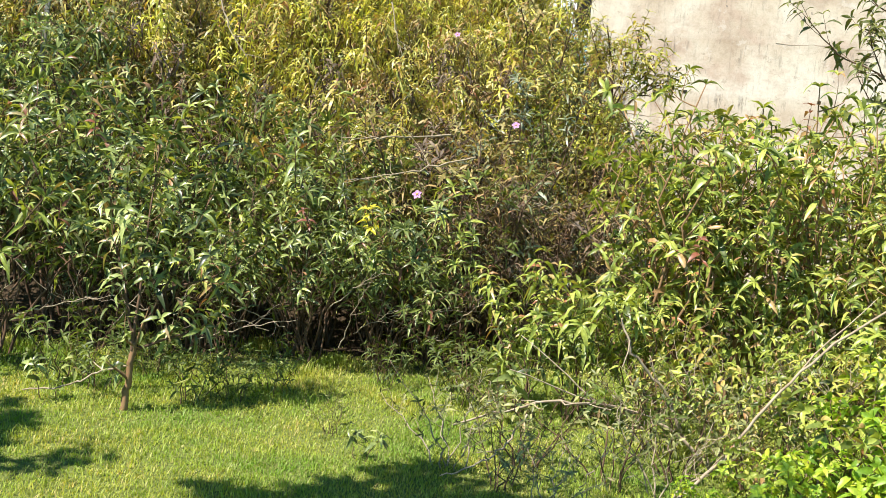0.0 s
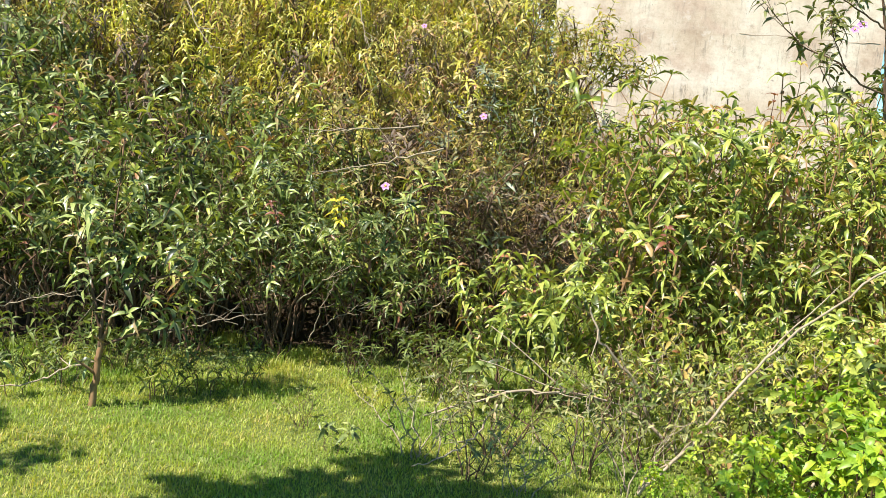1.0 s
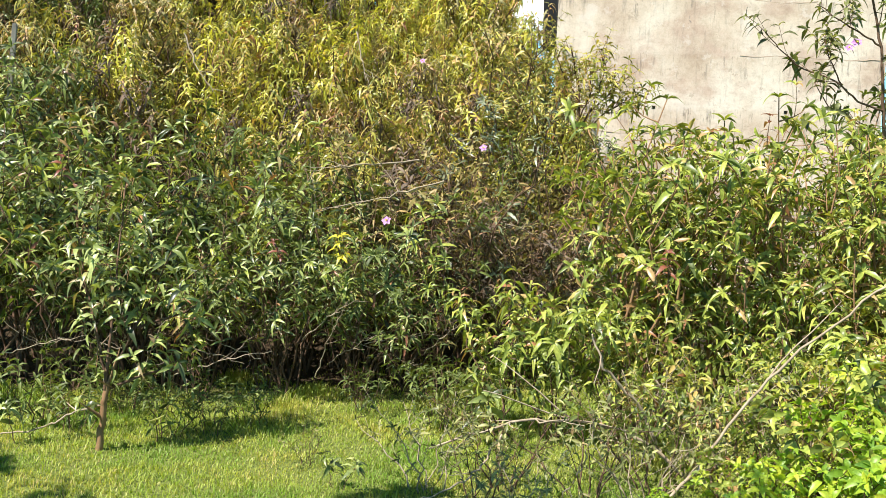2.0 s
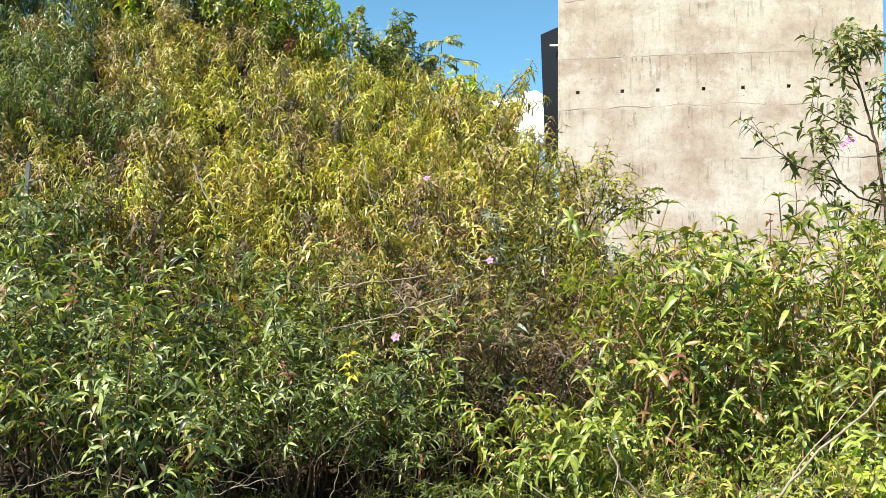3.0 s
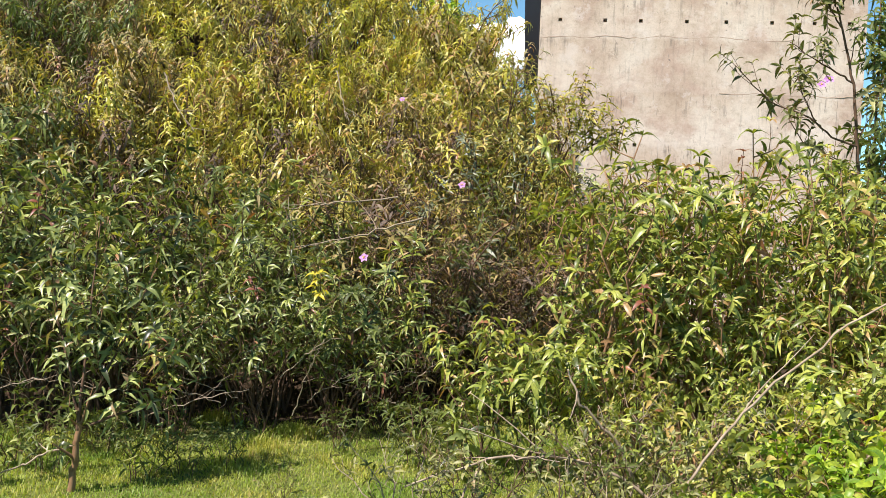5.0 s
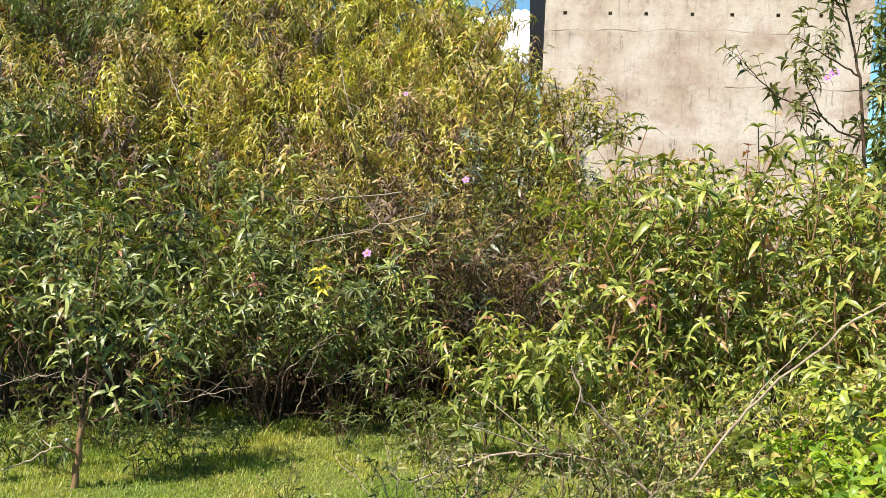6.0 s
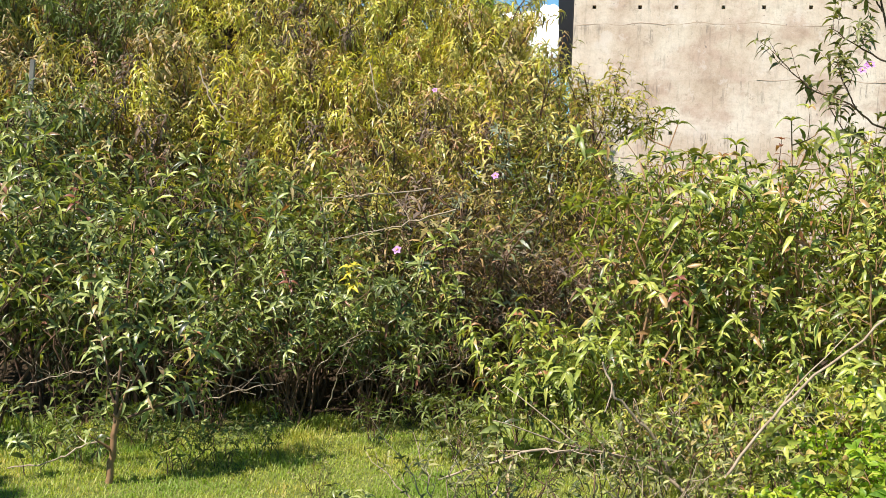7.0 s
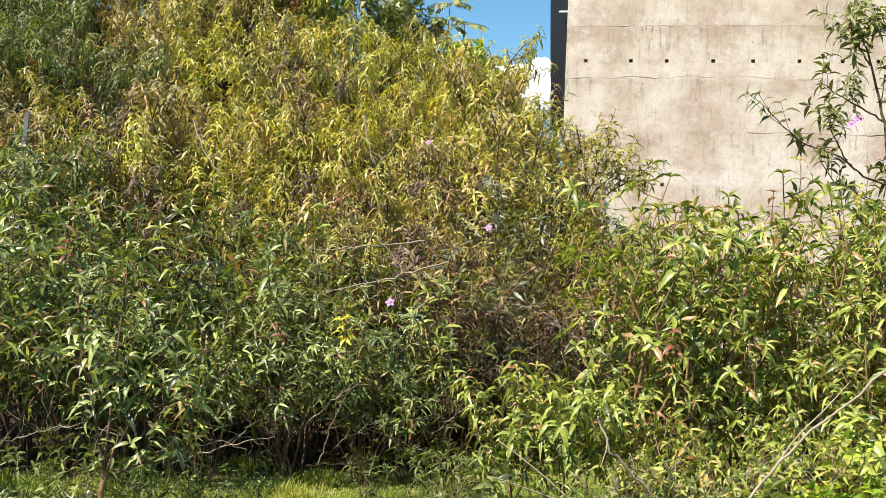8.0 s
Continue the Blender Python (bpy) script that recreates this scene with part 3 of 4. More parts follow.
bank_kinds = [shrub("shrub", 60 + i, 1.35, 0.62, 8, 8, (0.118, 0.022), ((OLIVE, LIME), (OLIVE, OLIVE, DRY), (DEEP, GREEN, DEEP), (DRY, OLIVE, WITHERED_SHADE), (OLIVE, LIME), (LIME, LIME, OLIVE))[i], 0.12, 1.05, 4, fine="slim") for i in range(6)]
bank_labels = ["yellow-green shrub with drooping leaves on the bank"] * 2 + ["green leafy shrub on the bank", "browning half-dry shrub on the bank", "yellow-green shrub with drooping leaves on the bank", "bright yellow-lime shrub on the upper bank"]
bank = wild(3, -7.5, 1.7, 8.6, 15.5, 0.8, (0, 0, 1, 1, 2, 3, 4, 4), 0.85, 1.2, lambda x, y: x < 1.9 - 0.05 * (y - 9) and x > -0.52 * y - 1.0 and not (x > 0.1 and y < 9.6) and not (x < -2.6 and y < 9.0))
rng_bank = random.Random(8)


def bank_kind(x, y, k):
    """Lime-yellow over the upper middle, khaki beside it, dark green at the far left."""
    if x < -0.35 * y:
        return rng_bank.choice((2, 3, 2, 1, 2))
    if x < -0.2 * y and y > 9.8:
        return rng_bank.choice((1, 3, 1, 0, 1))
    if x < 0.06 * y and y > 10.2:
        return rng_bank.choice((5, 4, 0, 1, 5, 3))
    if y < 9.8:
        return rng_bank.choice((1, 3, 2, 1))
    return k


bank = [(x, y, bank_kind(x, y, k), s, r) for x, y, k, s, r in bank]
bank += [(0.38, 12.2, 0, 1.3, 30), (0.5, 11.6, 1, 1.3, 140), (0.25, 12.8, 4, 1.35, 250), (0.62, 11.0, 1, 1.15, 80), (0.15, 13.5, 0, 1.3, 200), (0.8, 10.5, 3, 1.05, 10), (0.3, 12.6, 1, 1.38, 110), (0.15, 13.2, 4, 1.45, 60), (0.45, 12.0, 0, 1.2, 320)]
bank_obs = spread_out(bank_kinds, bank, "shrubs on the bank", bank_labels)

# grey-green shrubs that stand up before the wall's corner
edge_kinds = [shrub("shrub", 81, 2.0, 0.5, 10, 10, (0.13, 0.024), (OLIVE, GREEN, OLIVE), 0.4, 0.6, 2, twig_len=0.34, fine=False)]
edge_obs = spread_out(edge_kinds, [(0.82, 10.0, 0, 1.04, 40), (1.2, 9.9, 0, 0.9, 190), (0.6, 10.3, 0, 1.15, 290)], "shrubs before the wall's corner", "leggy grey-green shrub before the concrete wall's corner")

# ---------------------------------------------------------------- shrubs on the lawn
right_kinds = [shrub("shrub", 100 + i, 1.95, 0.52, 7, 7, (0.142, 0.032), (LIGHT, LIGHT, LIGHT, OLIVE, LIGHT), 0.2, 0.65, 1, twig_len=0.3, side_shoots=1, rosette=8, bark_mat=PALE_BARK) for i in range(3)] + [shrub("shrub", 110 + i, 1.02, 0.42, 7, 5, (0.13, 0.03), LIGHT, 0.35, 0.8, 2, 0.007, 0.24) for i in range(2)]
right = [(1.35, 6.3, 0, 1.16, 0), (1.75, 6.35, 1, 1.16, 120), (2.2, 6.2, 2, 1.08, 250), (2.75, 6.0, 0, 1.05, 60), (1.55, 6.75, 2, 1.14, 320), (2.05, 7.0, 0, 1.2, 215), (2.45, 6.8, 0, 1.1, 200), (1.15, 6.6, 2, 1.05, 160), (1.6, 7.1, 1, 1.12, 35), (3.1, 6.6, 1, 1.08, 20), (3.4, 6.1, 2, 1.05, 100), (2.75, 7.2, 2, 1.2, 75), (3.3, 7.3, 0, 1.22, 15), (3.05, 7.0, 1, 1.15, 240), (1.95, 5.95, 0, 0.85, 280), (2.55, 5.75, 1, 0.85, 170), (3.0, 5.5, 2, 0.85, 0),
         (0.3, 5.95, 3, 0.9, 0), (0.65, 5.9, 3, 1.0, 140), (1.05, 5.8, 4, 0.95, 280), (2.35, 5.45, 3, 1.1, 320), (1.95, 5.2, 3, 0.9, 10), (2.4, 5.05, 4, 0.95, 250), (4.0, 8.3, 1, 1.3, 40), (4.35, 9.5, 0, 1.4, 130)]
right_obs = spread_out(right_kinds, right, "light green shrubs on the lawn", "upright light green shrub with tip rosettes standing on the lawn")

low_kinds = [shrub("low_shrub", 120 + i, 0.64, 0.5, 7, 4, (0.074, 0.018), (DUSKY, DEEP, DUSKY), 0.3, 0.4, 1, 0.006, 0.22, BARK if i else TWIG, 0) for i in range(3)] + [shrub("low_shrub", 124, 0.82, 0.42, 8, 5, (0.095, 0.024), (OLIVE, LIGHT, LIGHT), 0.15, 0.5, 1, 0.006, 0.24, TWIG, 1)]
spread_out(low_kinds, [(1.05, 5.3, 3, 0.75, 40), (1.4, 5.15, 3, 0.95, 130), (1.75, 5.0, 3, 0.95, 250), (1.5, 4.75, 3, 0.65, 80), (2.05, 4.9, 3, 1.05, 10), (-0.1, 4.75, 0, 0.8, 0), (0.3, 4.85, 1, 0.9, 90), (0.7, 4.7, 2, 0.9, 200), (1.05, 4.9, 1, 0.95, 300), (1.4, 4.75, 2, 0.95, 150), (0.9, 4.45, 0, 0.8, 250), (-0.75, 5.1, 1, 0.35, 20),
                       (0.15, 4.5, 2, 0.7, 310), (0.35, 4.3, 0, 0.6, 170)],
           "sparse low shrubs on the lawn", ["sparse low shrub of pale bare twigs and small leaves", "low tangled shrub of dark twigs and small leaves", "low tangled shrub of dark twigs and small leaves", "low khaki shrub with pale dry twigs on the lawn"])

bright_kinds = [shrub("leafy_bush", 140 + i, 0.85, 0.42, 6, 4, (0.10, 0.04), (BRIGHT, BRIGHT, LIGHT), 0.3, 0.45, 2, 0.007, 0.2) for i in range(2)]
spread_out(bright_kinds, [(1.78, 4.1, 0, 0.95, 0), (2.1, 4.3, 1, 1.05, 130), (1.5, 4.05, 1, 0.55, 250), (2.35, 4.6, 0, 1.1, 60), (1.95, 3.85, 0, 0.9, 310), (1.3, 4.25, 0, 0.45, 90), (1.0, 4.1, 1, 0.35, 30), (1.6, 4.25, 1, 0.8, 200), (1.3, 4.05, 0, 0.6, 340)],
           "bright yellow-green bushes", "bright yellow-green bush with broad oval leaves", "bush")

# the second kind's deep leaf colour carries the shade of the overhanging shrubs
sprig_kinds = [shrub("seedling", 150, 0.34, 0.16, 2, 2, (0.13, 0.034), GREEN, 0.4, 0.6, 1, 0.004, 0.1, None, 0),
               shrub("seedling", 151, 0.5, 0.3, 6, 5, (0.09, 0.018), DEEP, 0.15, 0.6, 1, 0.004, 0.16, None, 0)]
spread_out(sprig_kinds, [(-0.55, 4.75, 0, 0.6, 30), (-2.35, 5.2, 0, 0.8, 100), (0.15, 5.6, 0, 1.2, 150), (0.0, 6.0, 1, 1.0, 10), (-1.6, 5.45, 1, 0.85, 60), (-1.4, 5.6, 1, 0.7, 130),
                         (-2.15, 5.5, 1, 0.8, 310), (-2.4, 5.65, 1, 1.1, 20), (-1.2, 5.85, 1, 0.7, 90), (-0.55, 6.3, 1, 0.7, 280), (-2.0, 6.0, 1, 0.8, 220), (-0.05, 6.3, 1, 0.9, 110)],
           "seedlings in the grass", ["small green seedling in the lawn grass", "low leafy seedling in the grass under the shrubs, coloured dark for shade"], "seedling")


# ---------------------------------------------------------------- trees and saplings built limb by limb


def limbed(name, foot, limbs, leaf, mat, seed, droop, pairs, wood, label, category, group=""):
    """A plant from its limbs: each a line of points, its two radii, and how many leafy shoots it bears."""
    rng = np.random.default_rng(seed)
    foot = np.array(foot, float)
    root = thing(name, Matrix.Translation(foot), label, category, group)
    for k, (pts, r0, r1, shoots) in enumerate(limbs):
        line = np.array(pts, float) - foot
        fine = np.linspace(0, len(line) - 1, 4 * len(line))
        pp = np.stack([np.interp(fine, np.arange(len(line)), line[:, i]) for i in range(3)], 1)
        pp[1:-1] += rng.normal(size=(len(pp) - 2, 3)) * 0.003
        g, lv, twigs = Geo(), Leaves(), []
        tube(g, pp, r0, r1, 7)
        for i in range(shoots):
            q = int(len(pp) * (1 - 0.6 * (i / max(shoots, 1)) ** 1.1)) - 2
            q = max(1, q)
            d = unit(pp[q] - pp[q - 1]) * (0.9 if i < 2 else 0.3) + rng.normal(size=3) * 0.55 + np.array([0, 0, 0.35])
            tw = bend(pp[q], unit(d), rng.uniform(0.12, 0.26), 0.4, 4, rng, 0.1)
            tg = Geo()
            tube(tg, tw, r1 * 0.8, 0.0018, 4)
            twigs.append(tg)
            shoot(rng, lv, tw, leaf[0], leaf[1], droop, pairs, 4)
        st = part("trunk" if k == 0 else "branch", g, wood if k == 0 else BARK, root)
        for tg in twigs:
            part("twig", tg, wood, st)
        if shoots:
            part("foliage", lv.geo(), mat, st)
    return root


sapling = limbed("sapling", (3.26, 7.4, 0), [
    ([(3.26, 7.4, -0.05), (3.25, 7.4, 0.8), (3.24, 7.4, 1.6), (3.23, 7.4, 2.0), (3.18, 7.4, 2.38), (3.14, 7.4, 2.73), (3.06, 7.4, 3.04), (2.98, 7.4, 3.3)], 0.02, 0.007, 3),
    ([(3.02, 7.4, 3.15), (2.9, 7.35, 3.3), (2.78, 7.3, 3.5)], 0.007, 0.003, 13),
    ([(3.0, 7.4, 3.25), (3.06, 7.45, 3.4), (3.17, 7.45, 3.5)], 0.007, 0.003, 12),
    ([(2.97, 7.4, 3.3), (2.94, 7.4, 3.45)], 0.006, 0.003, 10),
    ([(3.14, 7.4, 2.73), (2.95, 7.36, 2.82), (2.75, 7.3, 2.9), (2.6, 7.3, 3.0)], 0.008, 0.003, 8),
    ([(3.2, 7.4, 2.25), (3.0, 7.36, 2.3), (2.8, 7.35, 2.45), (2.5, 7.35, 2.55), (2.33, 7.32, 2.68), (2.2, 7.3, 2.8)], 0.009, 0.003, 7),
    ([(2.85, 7.35, 2.42), (2.72, 7.3, 2.6), (2.66, 7.3, 2.78)], 0.006, 0.003, 9),
    ([(3.23, 7.4, 2.0), (3.0, 7.4, 2.15), (2.8, 7.42, 2.25), (2.65, 7.4, 2.45)], 0.008, 0.003, 7),
    ([(3.2, 7.4, 2.3), (3.3, 7.4, 2.5), (3.38, 7.4, 2.8)], 0.007, 0.003, 11),
], (0.14, 0.036), DUSKY, 201, 0.6, 2, BARK, "tall thin sapling with sparse drooping leaves before the wall", "sapling")
corner_bush = limbed("leggy_bush", (1.12, 9.75, height(1.12, 9.75)), [
    ([(1.12, 9.75, height(1.12, 9.75) - 0.05), (1.14, 9.75, 1.5), (1.2, 9.75, 2.0), (1.2, 9.75, 2.5), (1.08, 9.75, 2.95)], 0.022, 0.006, 16),
    ([(1.2, 9.75, 2.1), (1.35, 9.7, 2.4), (1.42, 9.7, 2.7), (1.38, 9.7, 2.93)], 0.011, 0.003, 18),
    ([(1.3, 9.7, 2.3), (1.5, 9.65, 2.5), (1.62, 9.65, 2.7)], 0.009, 0.003, 16),
    ([(1.22, 9.75, 2.05), (1.45, 9.7, 2.3), (1.65, 9.65, 2.42), (1.8, 9.65, 2.5)], 0.010, 0.003, 18),
    ([(1.2, 9.75, 2.4), (1.02, 9.7, 2.65), (0.92, 9.7, 2.9)], 0.009, 0.003, 14),
    ([(1.2, 9.75, 2.2), (1.3, 9.6, 2.5), (1.25, 9.55, 2.75)], 0.008, 0.003, 14),
    ([(1.45, 9.7, 2.3), (1.6, 9.6, 2.3), (1.72, 9.6, 2.36)], 0.006, 0.003, 8),
], (0.135, 0.025), OLIVE, 205, 0.55, 2, BARK, "leggy grey-green bush reaching out before the concrete wall", "bush")
far_sapling = limbed("sapling", (4.16, 9.2, 0), [
    ([(4.16, 9.2, -0.05), (4.15, 9.2, 1.5), (4.14, 9.2, 3.0), (4.12, 9.2, 3.9)], 0.02, 0.008, 26),
    ([(4.15, 9.2, 2.6), (4.05, 9.1, 3.1), (4.02, 9.1, 3.7)], 0.01, 0.003, 16),
    ([(4.15, 9.2, 3.0), (4.3, 9.1, 3.5), (4.45, 9.1, 3.9)], 0.01, 0.003, 14),
    ([(4.15, 9.2, 2.1), (4.35, 9.1, 2.6), (4.55, 9.1, 3.0)], 0.01, 0.003, 14),
    ([(4.15, 9.2, 1.5), (4.05, 9.1, 2.0), (4.02, 9.0, 2.6)], 0.01, 0.003, 18),
    ([(4.15, 9.2, 1.3), (4.25, 9.1, 1.8), (4.35, 9.0, 2.3)], 0.01, 0.003, 16),
    ([(4.15, 9.2, 1.0), (4.05, 9.05, 1.4), (4.0, 9.0, 1.8)], 0.01, 0.003, 14),
], (0.17, 0.04), DEEP, 202, 0.6, 3, BARK, "dark green leafy sapling beside the concrete building", "sapling")

# small leaning tree on the lawn
little_tree = limbed("small_tree", (-1.89, 5.15, 0), [
    ([(-1.90, 5.15, -0.05), (-1.885, 5.15, 0.12), (-1.87, 5.15, 0.26), (-1.86, 5.16, 0.38)], 0.021, 0.015, 3),
    ([(-1.86, 5.16, 0.36), (-1.93, 5.2, 0.6), (-2.05, 5.3, 0.9), (-2.15, 5.4, 1.3)], 0.010, 0.003, 14),
    ([(-1.86, 5.16, 0.36), (-1.78, 5.25, 0.6), (-1.72, 5.4, 0.8), (-1.6, 5.6, 1.2)], 0.010, 0.003, 14),
    ([(-1.87, 5.15, 0.34), (-1.86, 5.2, 0.7), (-1.88, 5.35, 1.1), (-1.9, 5.5, 1.5)], 0.010, 0.003, 15),
    ([(-1.86, 5.16, 0.34), (-1.65, 5.3, 0.42), (-1.45, 5.45, 0.4)], 0.01, 0.003, 11),
    ([(-1.75, 5.3, 0.66), (-1.5, 5.4, 0.75), (-1.3, 5.6, 0.9)], 0.008, 0.003, 11),
], (0.13, 0.031), GREEN, 203, 0.7, 2, PALE_BARK, "small leaning tree with a short brown trunk on the lawn", "tree")

# ---------------------------------------------------------------- along the top of the bank
crest = [shrub("tree", 301, 3.6, 1.2, 7, 10, (0.24, 0.075), (LIGHT, BRIGHT, LIGHT), 0.15, 0.9, 3, 0.035, 0.45, fine=False),
         shrub("tree", 302, 4.2, 1.4, 7, 10, (0.24, 0.07), (GREEN, LIGHT, DEEP), 0.2, 0.9, 3, 0.04, 0.5, fine=False)]
spread_out(crest, [(-4.9, 14.7, 0, 0.8, 10), (-2.3, 15.0, 0, 0.66, 50), (-2.75, 14.7, 0, 0.66, 0), (-3.3, 14.5, 0, 0.66, 75), (-3.2, 15.6, 1, 0.8, 250), (-4.1, 15.0, 1, 0.75, 100), (-3.7, 15.9, 0, 1.05, 220), (-7.5, 14.4, 1, 0.9, 40), (-5.6, 15.6, 1, 0.9, 160)],
           "trees along the top of the bank", ["light green broad-leaved tree on top of the bank", "dark green broad-leaved tree on top of the bank"], "tree")
top_saplings = [shrub("sapling", 311, 2.2, 0.5, 6, 8, (0.14, 0.05), (GREEN, DEEP), 0.35, 0.5, 3, 0.014, 0.3)]
spread_out(top_saplings, [(-1.3, 14.9, 0, 0.95, 0), (-0.95, 15.0, 0, 0.8, 130), (-1.15, 14.7, 0, 0.9, 60)],
           "saplings along the top of the bank", "dark green bushy sapling on the skyline", "sapling")


def frond_sapling(x, y, h, reach, fronds, seed):
    """A thin stem with level fronds of paired narrow leaflets at its head."""
    rng = np.random.default_rng(seed)
    z = height(x, y)
    root = thing("sapling", pose(x, y, z), "feathery thin sapling on the skyline", "sapling", "feathery saplings")
    g = Geo()
    top = np.array([rng.normal() * 0.06, 0, h])
    line = np.stack([np.linspace(0, 1, 6) * top[0], np.zeros(6), np.linspace(-0.05, h, 6)], 1)
    tube(g, line, 0.014, 0.006, 6)
    part("stem", g, BARK, root)
    for k in range(fronds):
        az = 6.283 * k / fronds + rng.uniform(-0.4, 0.4)
        d = np.array([np.cos(az), 0.4 * np.sin(az), rng.uniform(0.1, 0.6)])
        pts = bend(line[-1 - k % 2] + 0, unit(d), reach * rng.uniform(0.8, 1.15), -0.9, 7, rng, 0.05)
        g, lv = Geo(), Leaves()
        tube(g, pts, 0.005, 0.002, 4)
        for i in range(1, 8):
            way = pts[i] - pts[i - 1]
            side = unit(np.cross(way, [0, -0.6, 1.0]))
            for sg in (-1, 1):
                lv.put(pts[i], side * sg + unit(way) * 0.5, (0, -0.5, 1), 0.15 * (1.1 - 0.08 * i) + 0.03, 0.045, 0.35)
        st = part("frond", g, BARK, root)
        part("foliage", lv.geo(False), GREEN, st)


for k, (x, y, h, reach, n) in enumerate(((-0.4, 14.9, 1.6, 0.3, 7), (-0.2, 14.8, 1.35, 0.28, 6), (0.3, 14.7, 1.3, 0.3, 6), (0.55, 14.7, 1.25, 0.32, 6), (0.8, 14.6, 1.3, 0.3, 6), (-0.65, 14.9, 1.1, 0.3, 5))):
    frond_sapling(x, y, h, reach, n, 340 + k)
climber = [shrub("climbing_plant", 321, 1.5, 0.3, 5, 6, (0.16, 0.09), BRIGHT, 0.5, 0.5, 2, 0.008, 0.22)]
spread_out(climber, [(0.0, 14.7, 0, 0.98, 0), (0.4, 14.6, 0, 0.86, 140)], "climbers on the skyline", "bright green broad-leaved climber on top of the bank", "climber")

# trees behind the camera that shade the near lawn
shade = [shrub("shade_tree", 331, 4.6, 0.85, 8, 12, (0.22, 0.09), DEEP, 0.6, 0.5, 3, 0.05, 0.4, fine=False)]
spread_out(shade, [(-2.7, 1.85, 0, 1.3, 0), (-4.75, 3.15, 0, 1.0, 90), (-2.35, 1.8, 0, 1.25, 200), (-2.75, 1.6, 0, 1.25, 300)], "trees that shade the near lawn", "broad-leaved tree casting shade over the lawn", "tree")

# ---------------------------------------------------------------- dead wood, stake, flowers


def dead_branch(pts, r0, r1, seed, twigs=4, label="bare grey dead branch caught among the shrubs"):
    rng = np.random.default_rng(seed)
    pts = np.array(pts, float)
    fine = np.linspace(0, len(pts) - 1, 5 * len(pts))
    pp = np.stack([np.interp(fine, np.arange(len(pts)), pts[:, i]) for i in range(3)], 1)
    for _ in range(3):
        pp[1:-1] = (pp[:-2] + pp[1:-1] * 2 + pp[2:]) / 4
    pp[1:-1] += rng.normal(size=(len(pp) - 2, 3)) * 0.006
    base = pp[0].copy()
    g = Geo()
    tube(g, pp - base, r0, r1, 7)
    ob = thing("dead_branch", Matrix.Translation(base), label, "branch", "dead branches", g.mesh("dead_branch", TWIG))
    length = np.linalg.norm(pp[-1] - pp[0])
    for i in range(twigs):
        q = int(len(pp) * rng.uniform(0.3, 0.95))
        tg = Geo()
        tube(tg, bend(pp[q] - base, unit(unit(pp[-1] - pp[0]) + rng.normal(size=3) * 0.7), length * rng.uniform(0.15, 0.4), 0.1, 5, rng, 0.15), r1 * 1.1, r1 * 0.4, 4)
        part("twig", tg, TWIG, ob)


# the long stick leaning in the bushes, and boughs lying about the lawn
dead_branch([(0.93, 4.4, 0.03), (1.15, 4.4, 0.28), (1.32, 4.4, 0.57), (1.53, 4.36, 0.84), (1.9, 4.3, 1.19), (2.1, 4.25, 1.32)], 0.0085, 0.0045, 401, 1, "long pale dry stick leaning through the bushes")
dead_branch([(1.3, 5.0, 0.02), (1.13, 5.0, 0.18), (0.85, 5.0, 0.33), (0.47, 4.9, 0.36), (0.12, 4.8, 0.3), (-0.1, 4.75, 0.22)], 0.011, 0.005, 402, 6, "long grey bough lying over low scrub")
dead_branch([(0.25, 4.6, 0.35), (0.15, 4.5, 0.22), (0.01, 4.4, 0.13), (-0.14, 4.35, 0.09)], 0.006, 0.003, 403, 1, "thin curved dry twig over the grass")
dead_branch([(-1.9, 5.2, 0.24), (-2.05, 5.2, 0.2), (-2.23, 5.2, 0.09), (-2.5, 5.25, 0.03)], 0.006, 0.004, 404, 1, "thin curved dry twig over the grass")
dead_branch([(1.13, 5.05, 0.18), (1.0, 5.05, 0.42), (0.8, 5.0, 0.62), (0.72, 5.0, 0.8)], 0.011, 0.005, 405, 3, "dark bare branch rising from the low scrub")
dead_branch([(0.5, 4.35, 0.1), (0.62, 4.35, 0.3), (0.66, 4.4, 0.5)], 0.004, 0.002, 406, 2, "thin curved dry twig over the grass")
dead_branch([(1.75, 4.5, 0.05), (2.0, 4.45, 0.5), (2.35, 4.4, 0.85)], 0.008, 0.004, 407, 2)
rng_dead = random.Random(41)
for k in range(26):
    x = -3.4 + 3.9 * (k + rng_dead.random()) / 26
    y = 5.95 + max(0, (x + 2.6)) * 0.22 + rng_dead.uniform(-0.1, 0.35)
    a = rng_dead.uniform(-1.2, 1.2)
    ln = rng_dead.uniform(0.45, 0.95)
    rise = rng_dead.uniform(0.1, 0.75)
    z0 = rng_dead.uniform(0.0, 0.45)
    dx, dy = math.sin(a) * ln, -abs(math.cos(a)) * ln * 0.35
    dead_branch([(x, y, z0), (x + dx * 0.5, y + dy * 0.5, z0 + rise * 0.6 * ln), (x + dx, y + dy, z0 + rise * ln)], rng_dead.uniform(0.0028, 0.0045), 0.0016, 420 + k, 4)
for k, (x, y, z, dx, dz) in enumerate(((-0.1, 7.1, 1.55, -0.9, -0.25), (-0.3, 7.4, 1.7, -0.8, -0.1), (0.3, 8.0, 1.1, 0.5, -0.5), (0.9, 7.7, 1.0, -0.6, 0.3), (-2.4, 8.4, 2.7, 0.3, -0.5), (-1.0, 9.2, 2.9, 0.15, -0.5))):
    dead_branch([(x, y, z), (x + dx * 0.5, y - 0.1, z + dz * 0.6), (x + dx, y - 0.15, z + dz)], 0.007, 0.003, 460 + k, 5)

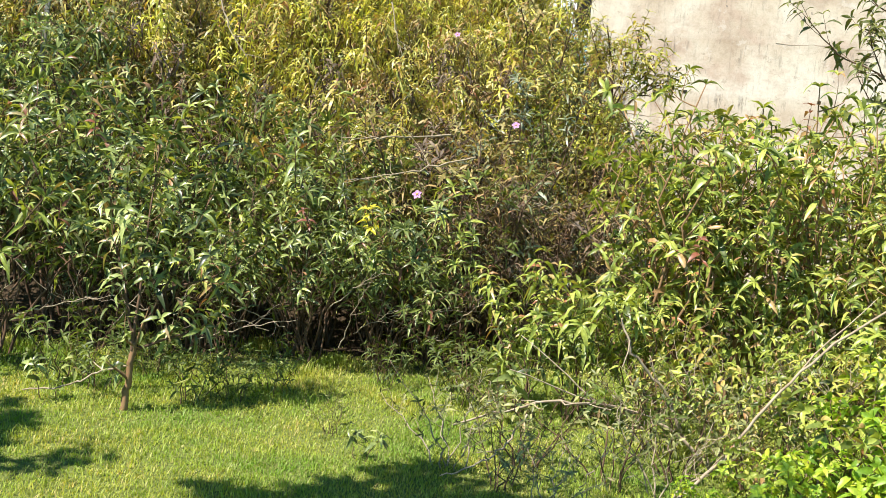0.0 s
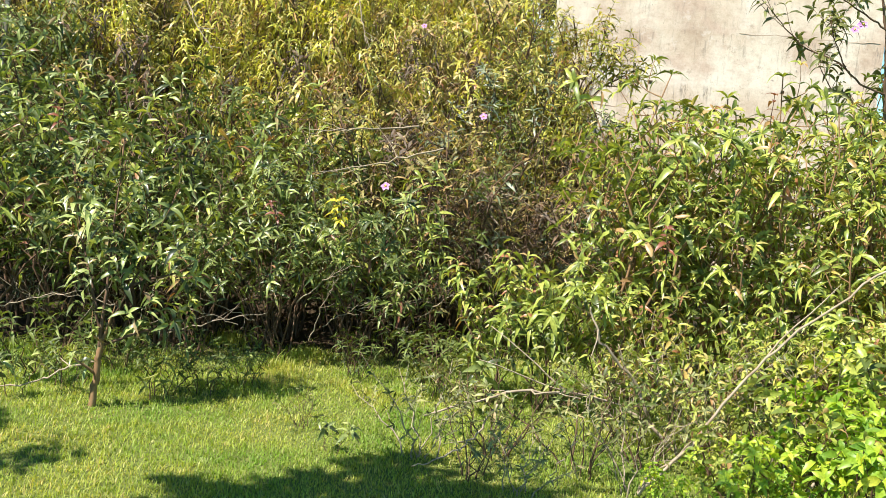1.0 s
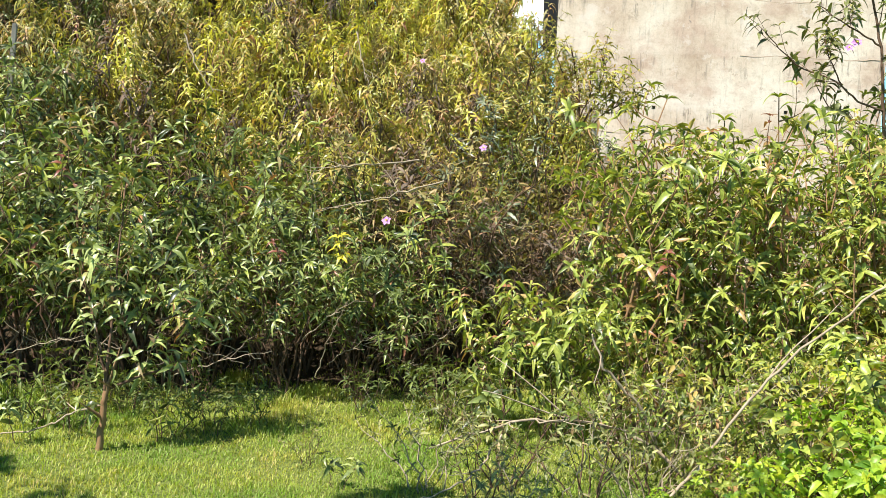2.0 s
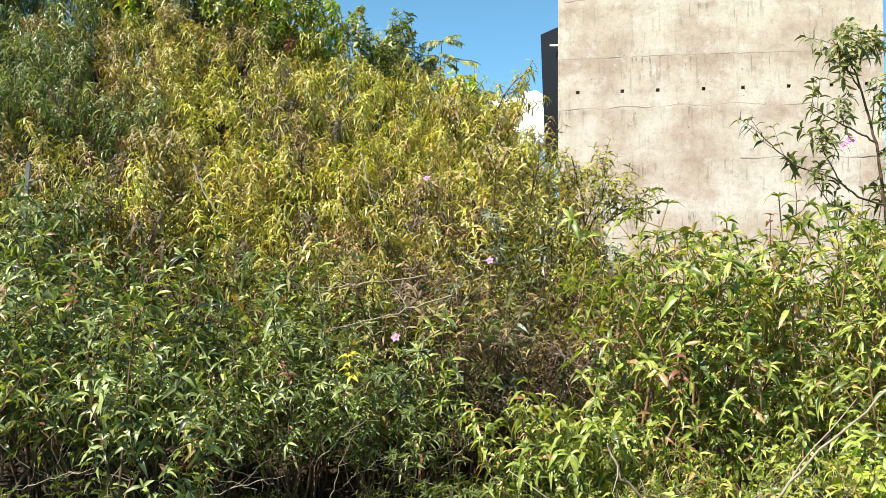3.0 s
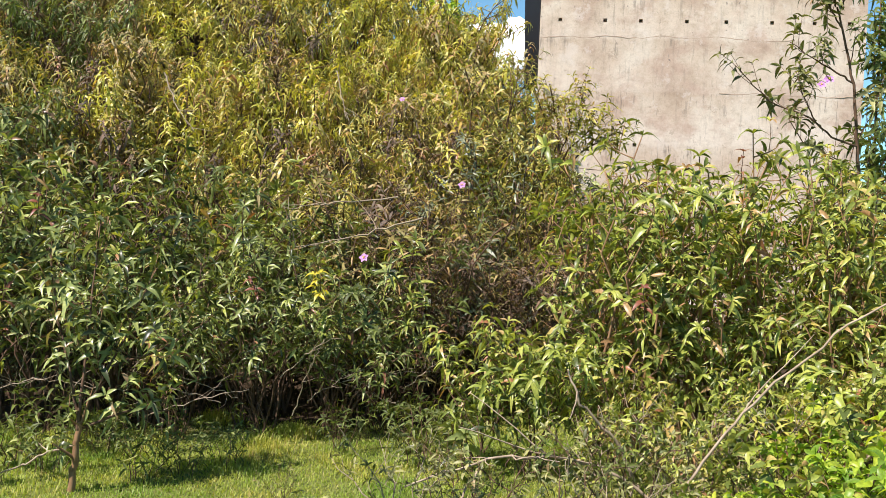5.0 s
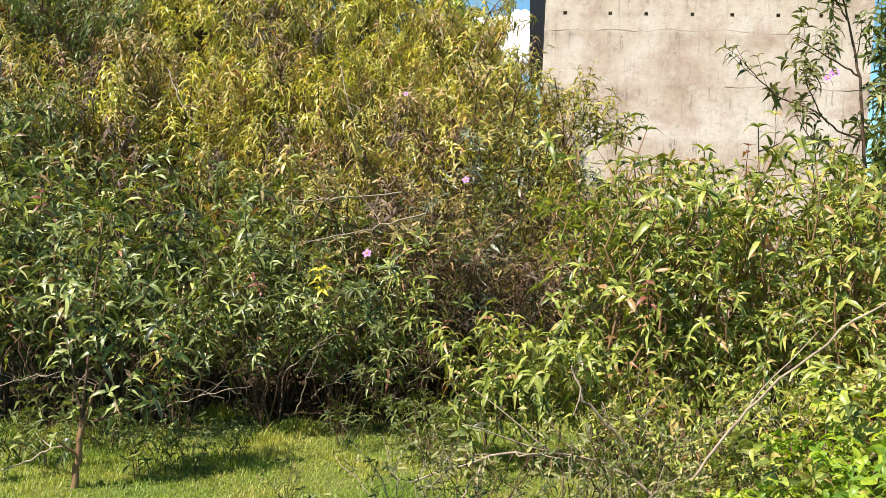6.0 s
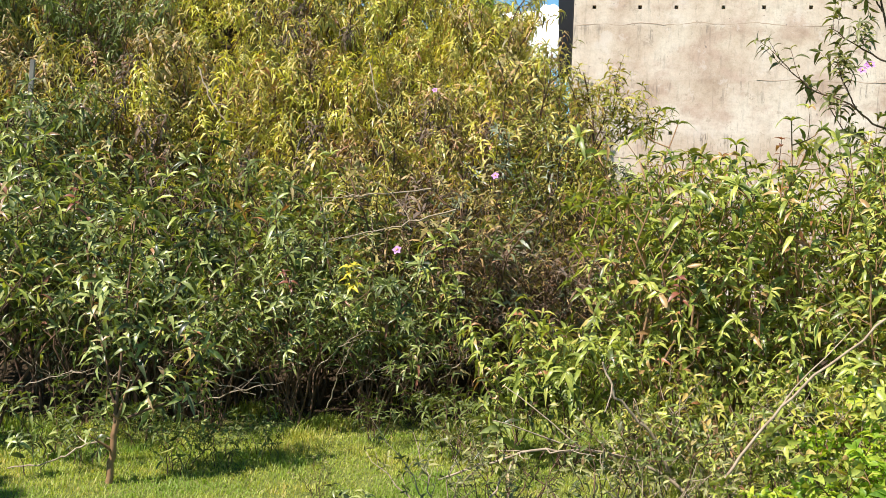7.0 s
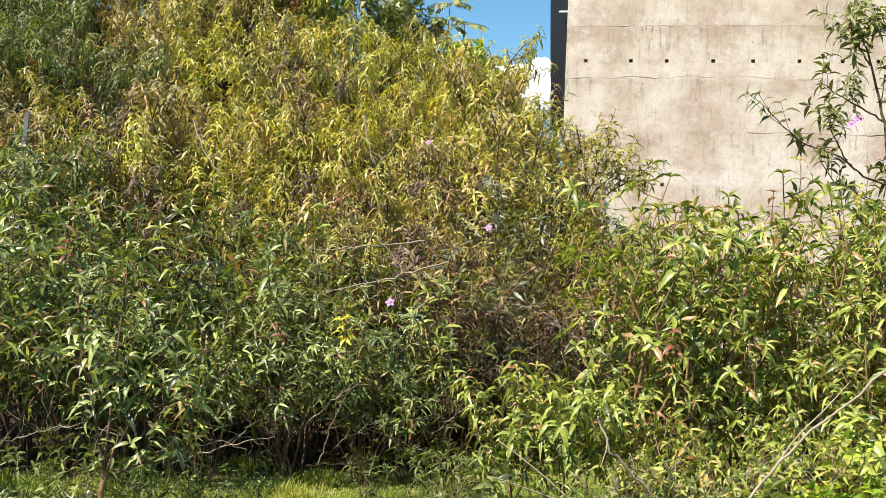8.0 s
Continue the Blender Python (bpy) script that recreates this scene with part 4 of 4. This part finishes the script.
bm = bmesh.new()
box(bm, -0.022, 0.022, -0.02, 0.02, -0.1, 1.9, 0.006)
stake = new("stake")
stake.matrix_basis = pose(-4.23, 9.0, height(-4.23, 9.0), 0, 3, 15)
tagged(stake, "weathered pale wooden stake in the bank", "stake")
part("post", bm, WEATHERED, stake)


def flower(parent, x, y, z, size=0.036):
    """Five purple petals round yellow stamens, on its shrub."""
    rng = np.random.default_rng(int(abs(x) * 1000))
    lv = Leaves()
    up = np.array([-0.2, -0.8, 0.55])
    a = unit(np.cross(up, [0, 0, 1.0]))
    b = np.cross(unit(up), a)
    for i in range(5):
        t = i * 1.2566 + rng.normal() * 0.1
        lv.put((0, 0, 0), a * np.cos(t) + b * np.sin(t) + unit(up) * 0.25, up, size, size * 0.85, 0.15)
    inv = parent.matrix_basis.inverted() @ Matrix.Translation((x, y, z))
    fl = part("flower", lv.geo(), PETAL, parent, "purple five-petalled flower")
    fl.matrix_basis = inv
    g = Geo()
    for i in range(7):
        d = unit(up) + rng.normal(size=3) * 0.35
        tube(g, np.array([np.zeros(3), unit(d) * size * 0.25, unit(d) * size * 0.45]), 0.0018, 0.0022, 4)
    part("stamens", g, STAMEN, fl)


def odd_shoot(parent, x, y, z, mat, label, seed, leaf=(0.11, 0.035), n=2):
    """A shoot whose leaves have turned."""
    rng = np.random.default_rng(seed)
    g, lv = Geo(), Leaves()
    for _ in range(n):
        tw = bend(np.array([0, 0.05, -0.18]), unit(np.array([rng.normal() * 0.3, -0.3, 1.0])), 0.22, 0.1, 4, rng, 0.12)
        tube(g, tw, 0.004, 0.002, 5)
        shoot(rng, lv, tw, leaf[0], leaf[1], 0.7, 3, 4)
    inv = parent.matrix_basis.inverted() @ Matrix.Translation((x, y, z))
    st = part("shoot", g, BARK, parent, label)
    st.matrix_basis = inv
    part("foliage", lv.geo(), mat, st)


flower(front_obs[5], -0.46, 6.3, 1.275)
flower(valley_obs[0], 0.19, 7.55, 1.82)
flower(sapling, 2.83, 7.1, 2.70, 0.045)
flower(sapling, 2.78, 7.1, 2.66, 0.036)
flower(bank_obs[0], -0.35, 8.7, 2.6, 0.03)
odd_shoot(front_obs[5], -0.73, 6.25, 1.13, YELLOW_LEAF, "shoot of yellowed leaves", 501, (0.085, 0.03))
odd_shoot(front_obs[4], -1.13, 6.2, 1.11, RUST_LEAF, "shoot with a red withered leaf", 502, (0.08, 0.025), 1)
odd_shoot(right_obs[1], 1.25, 5.6, 1.18, RUST_LEAF, "shoot of withered rust-red leaves", 503, (0.09, 0.03), 1)
odd_shoot(right_obs[2], 1.9, 6.0, 2.02, RUST_LEAF, "shoot of withered rust-red leaves", 504, (0.11, 0.03), 1)
odd_shoot(front_obs[1], -2.62, 6.3, 1.55, RUST_LEAF, "shoot of withered rust-red leaves", 505, (0.09, 0.03), 1)
odd_shoot(bank_obs[3], -2.4, 13.2, 5.0, RUST_LEAF, "shoot of withered rust-red leaves", 506, (0.15, 0.04), 2)

# ---------------------------------------------------------------- a cumulus far off


def build_cloud():
    rng = random.Random(77)
    bm = bmesh.new()
    for k in range(34):
        u = rng.uniform(-1, 1)
        r = rng.uniform(9, 17) * (1 - 0.4 * abs(u))
        c = Vector((u * 55, rng.uniform(-8, 8), rng.uniform(-14, 20) * (1 - 0.6 * abs(u))))
        bmesh.ops.create_icosphere(bm, subdivisions=4, radius=r, matrix=Matrix.Translation(c))
    for v in bm.verts:
        p = v.co * 0.09
        v.co += v.co.normalized() * (noise.noise(p) * 5 + noise.noise(p * 3) * 2.4 + noise.noise(p * 9) * 1.2)
    me = bpy.data.meshes.new("cloud")
    bm.to_mesh(me)
    bm.free()
    for f in me.polygons:
        f.use_smooth = True
    me.materials.append(CLOUD)
    ob = new("cloud", me)
    ob.matrix_basis = pose(72, 600, 104)
    tagged(ob, "white cumulus cloud low in the blue sky", "cloud", kind="structure")


build_cloud()
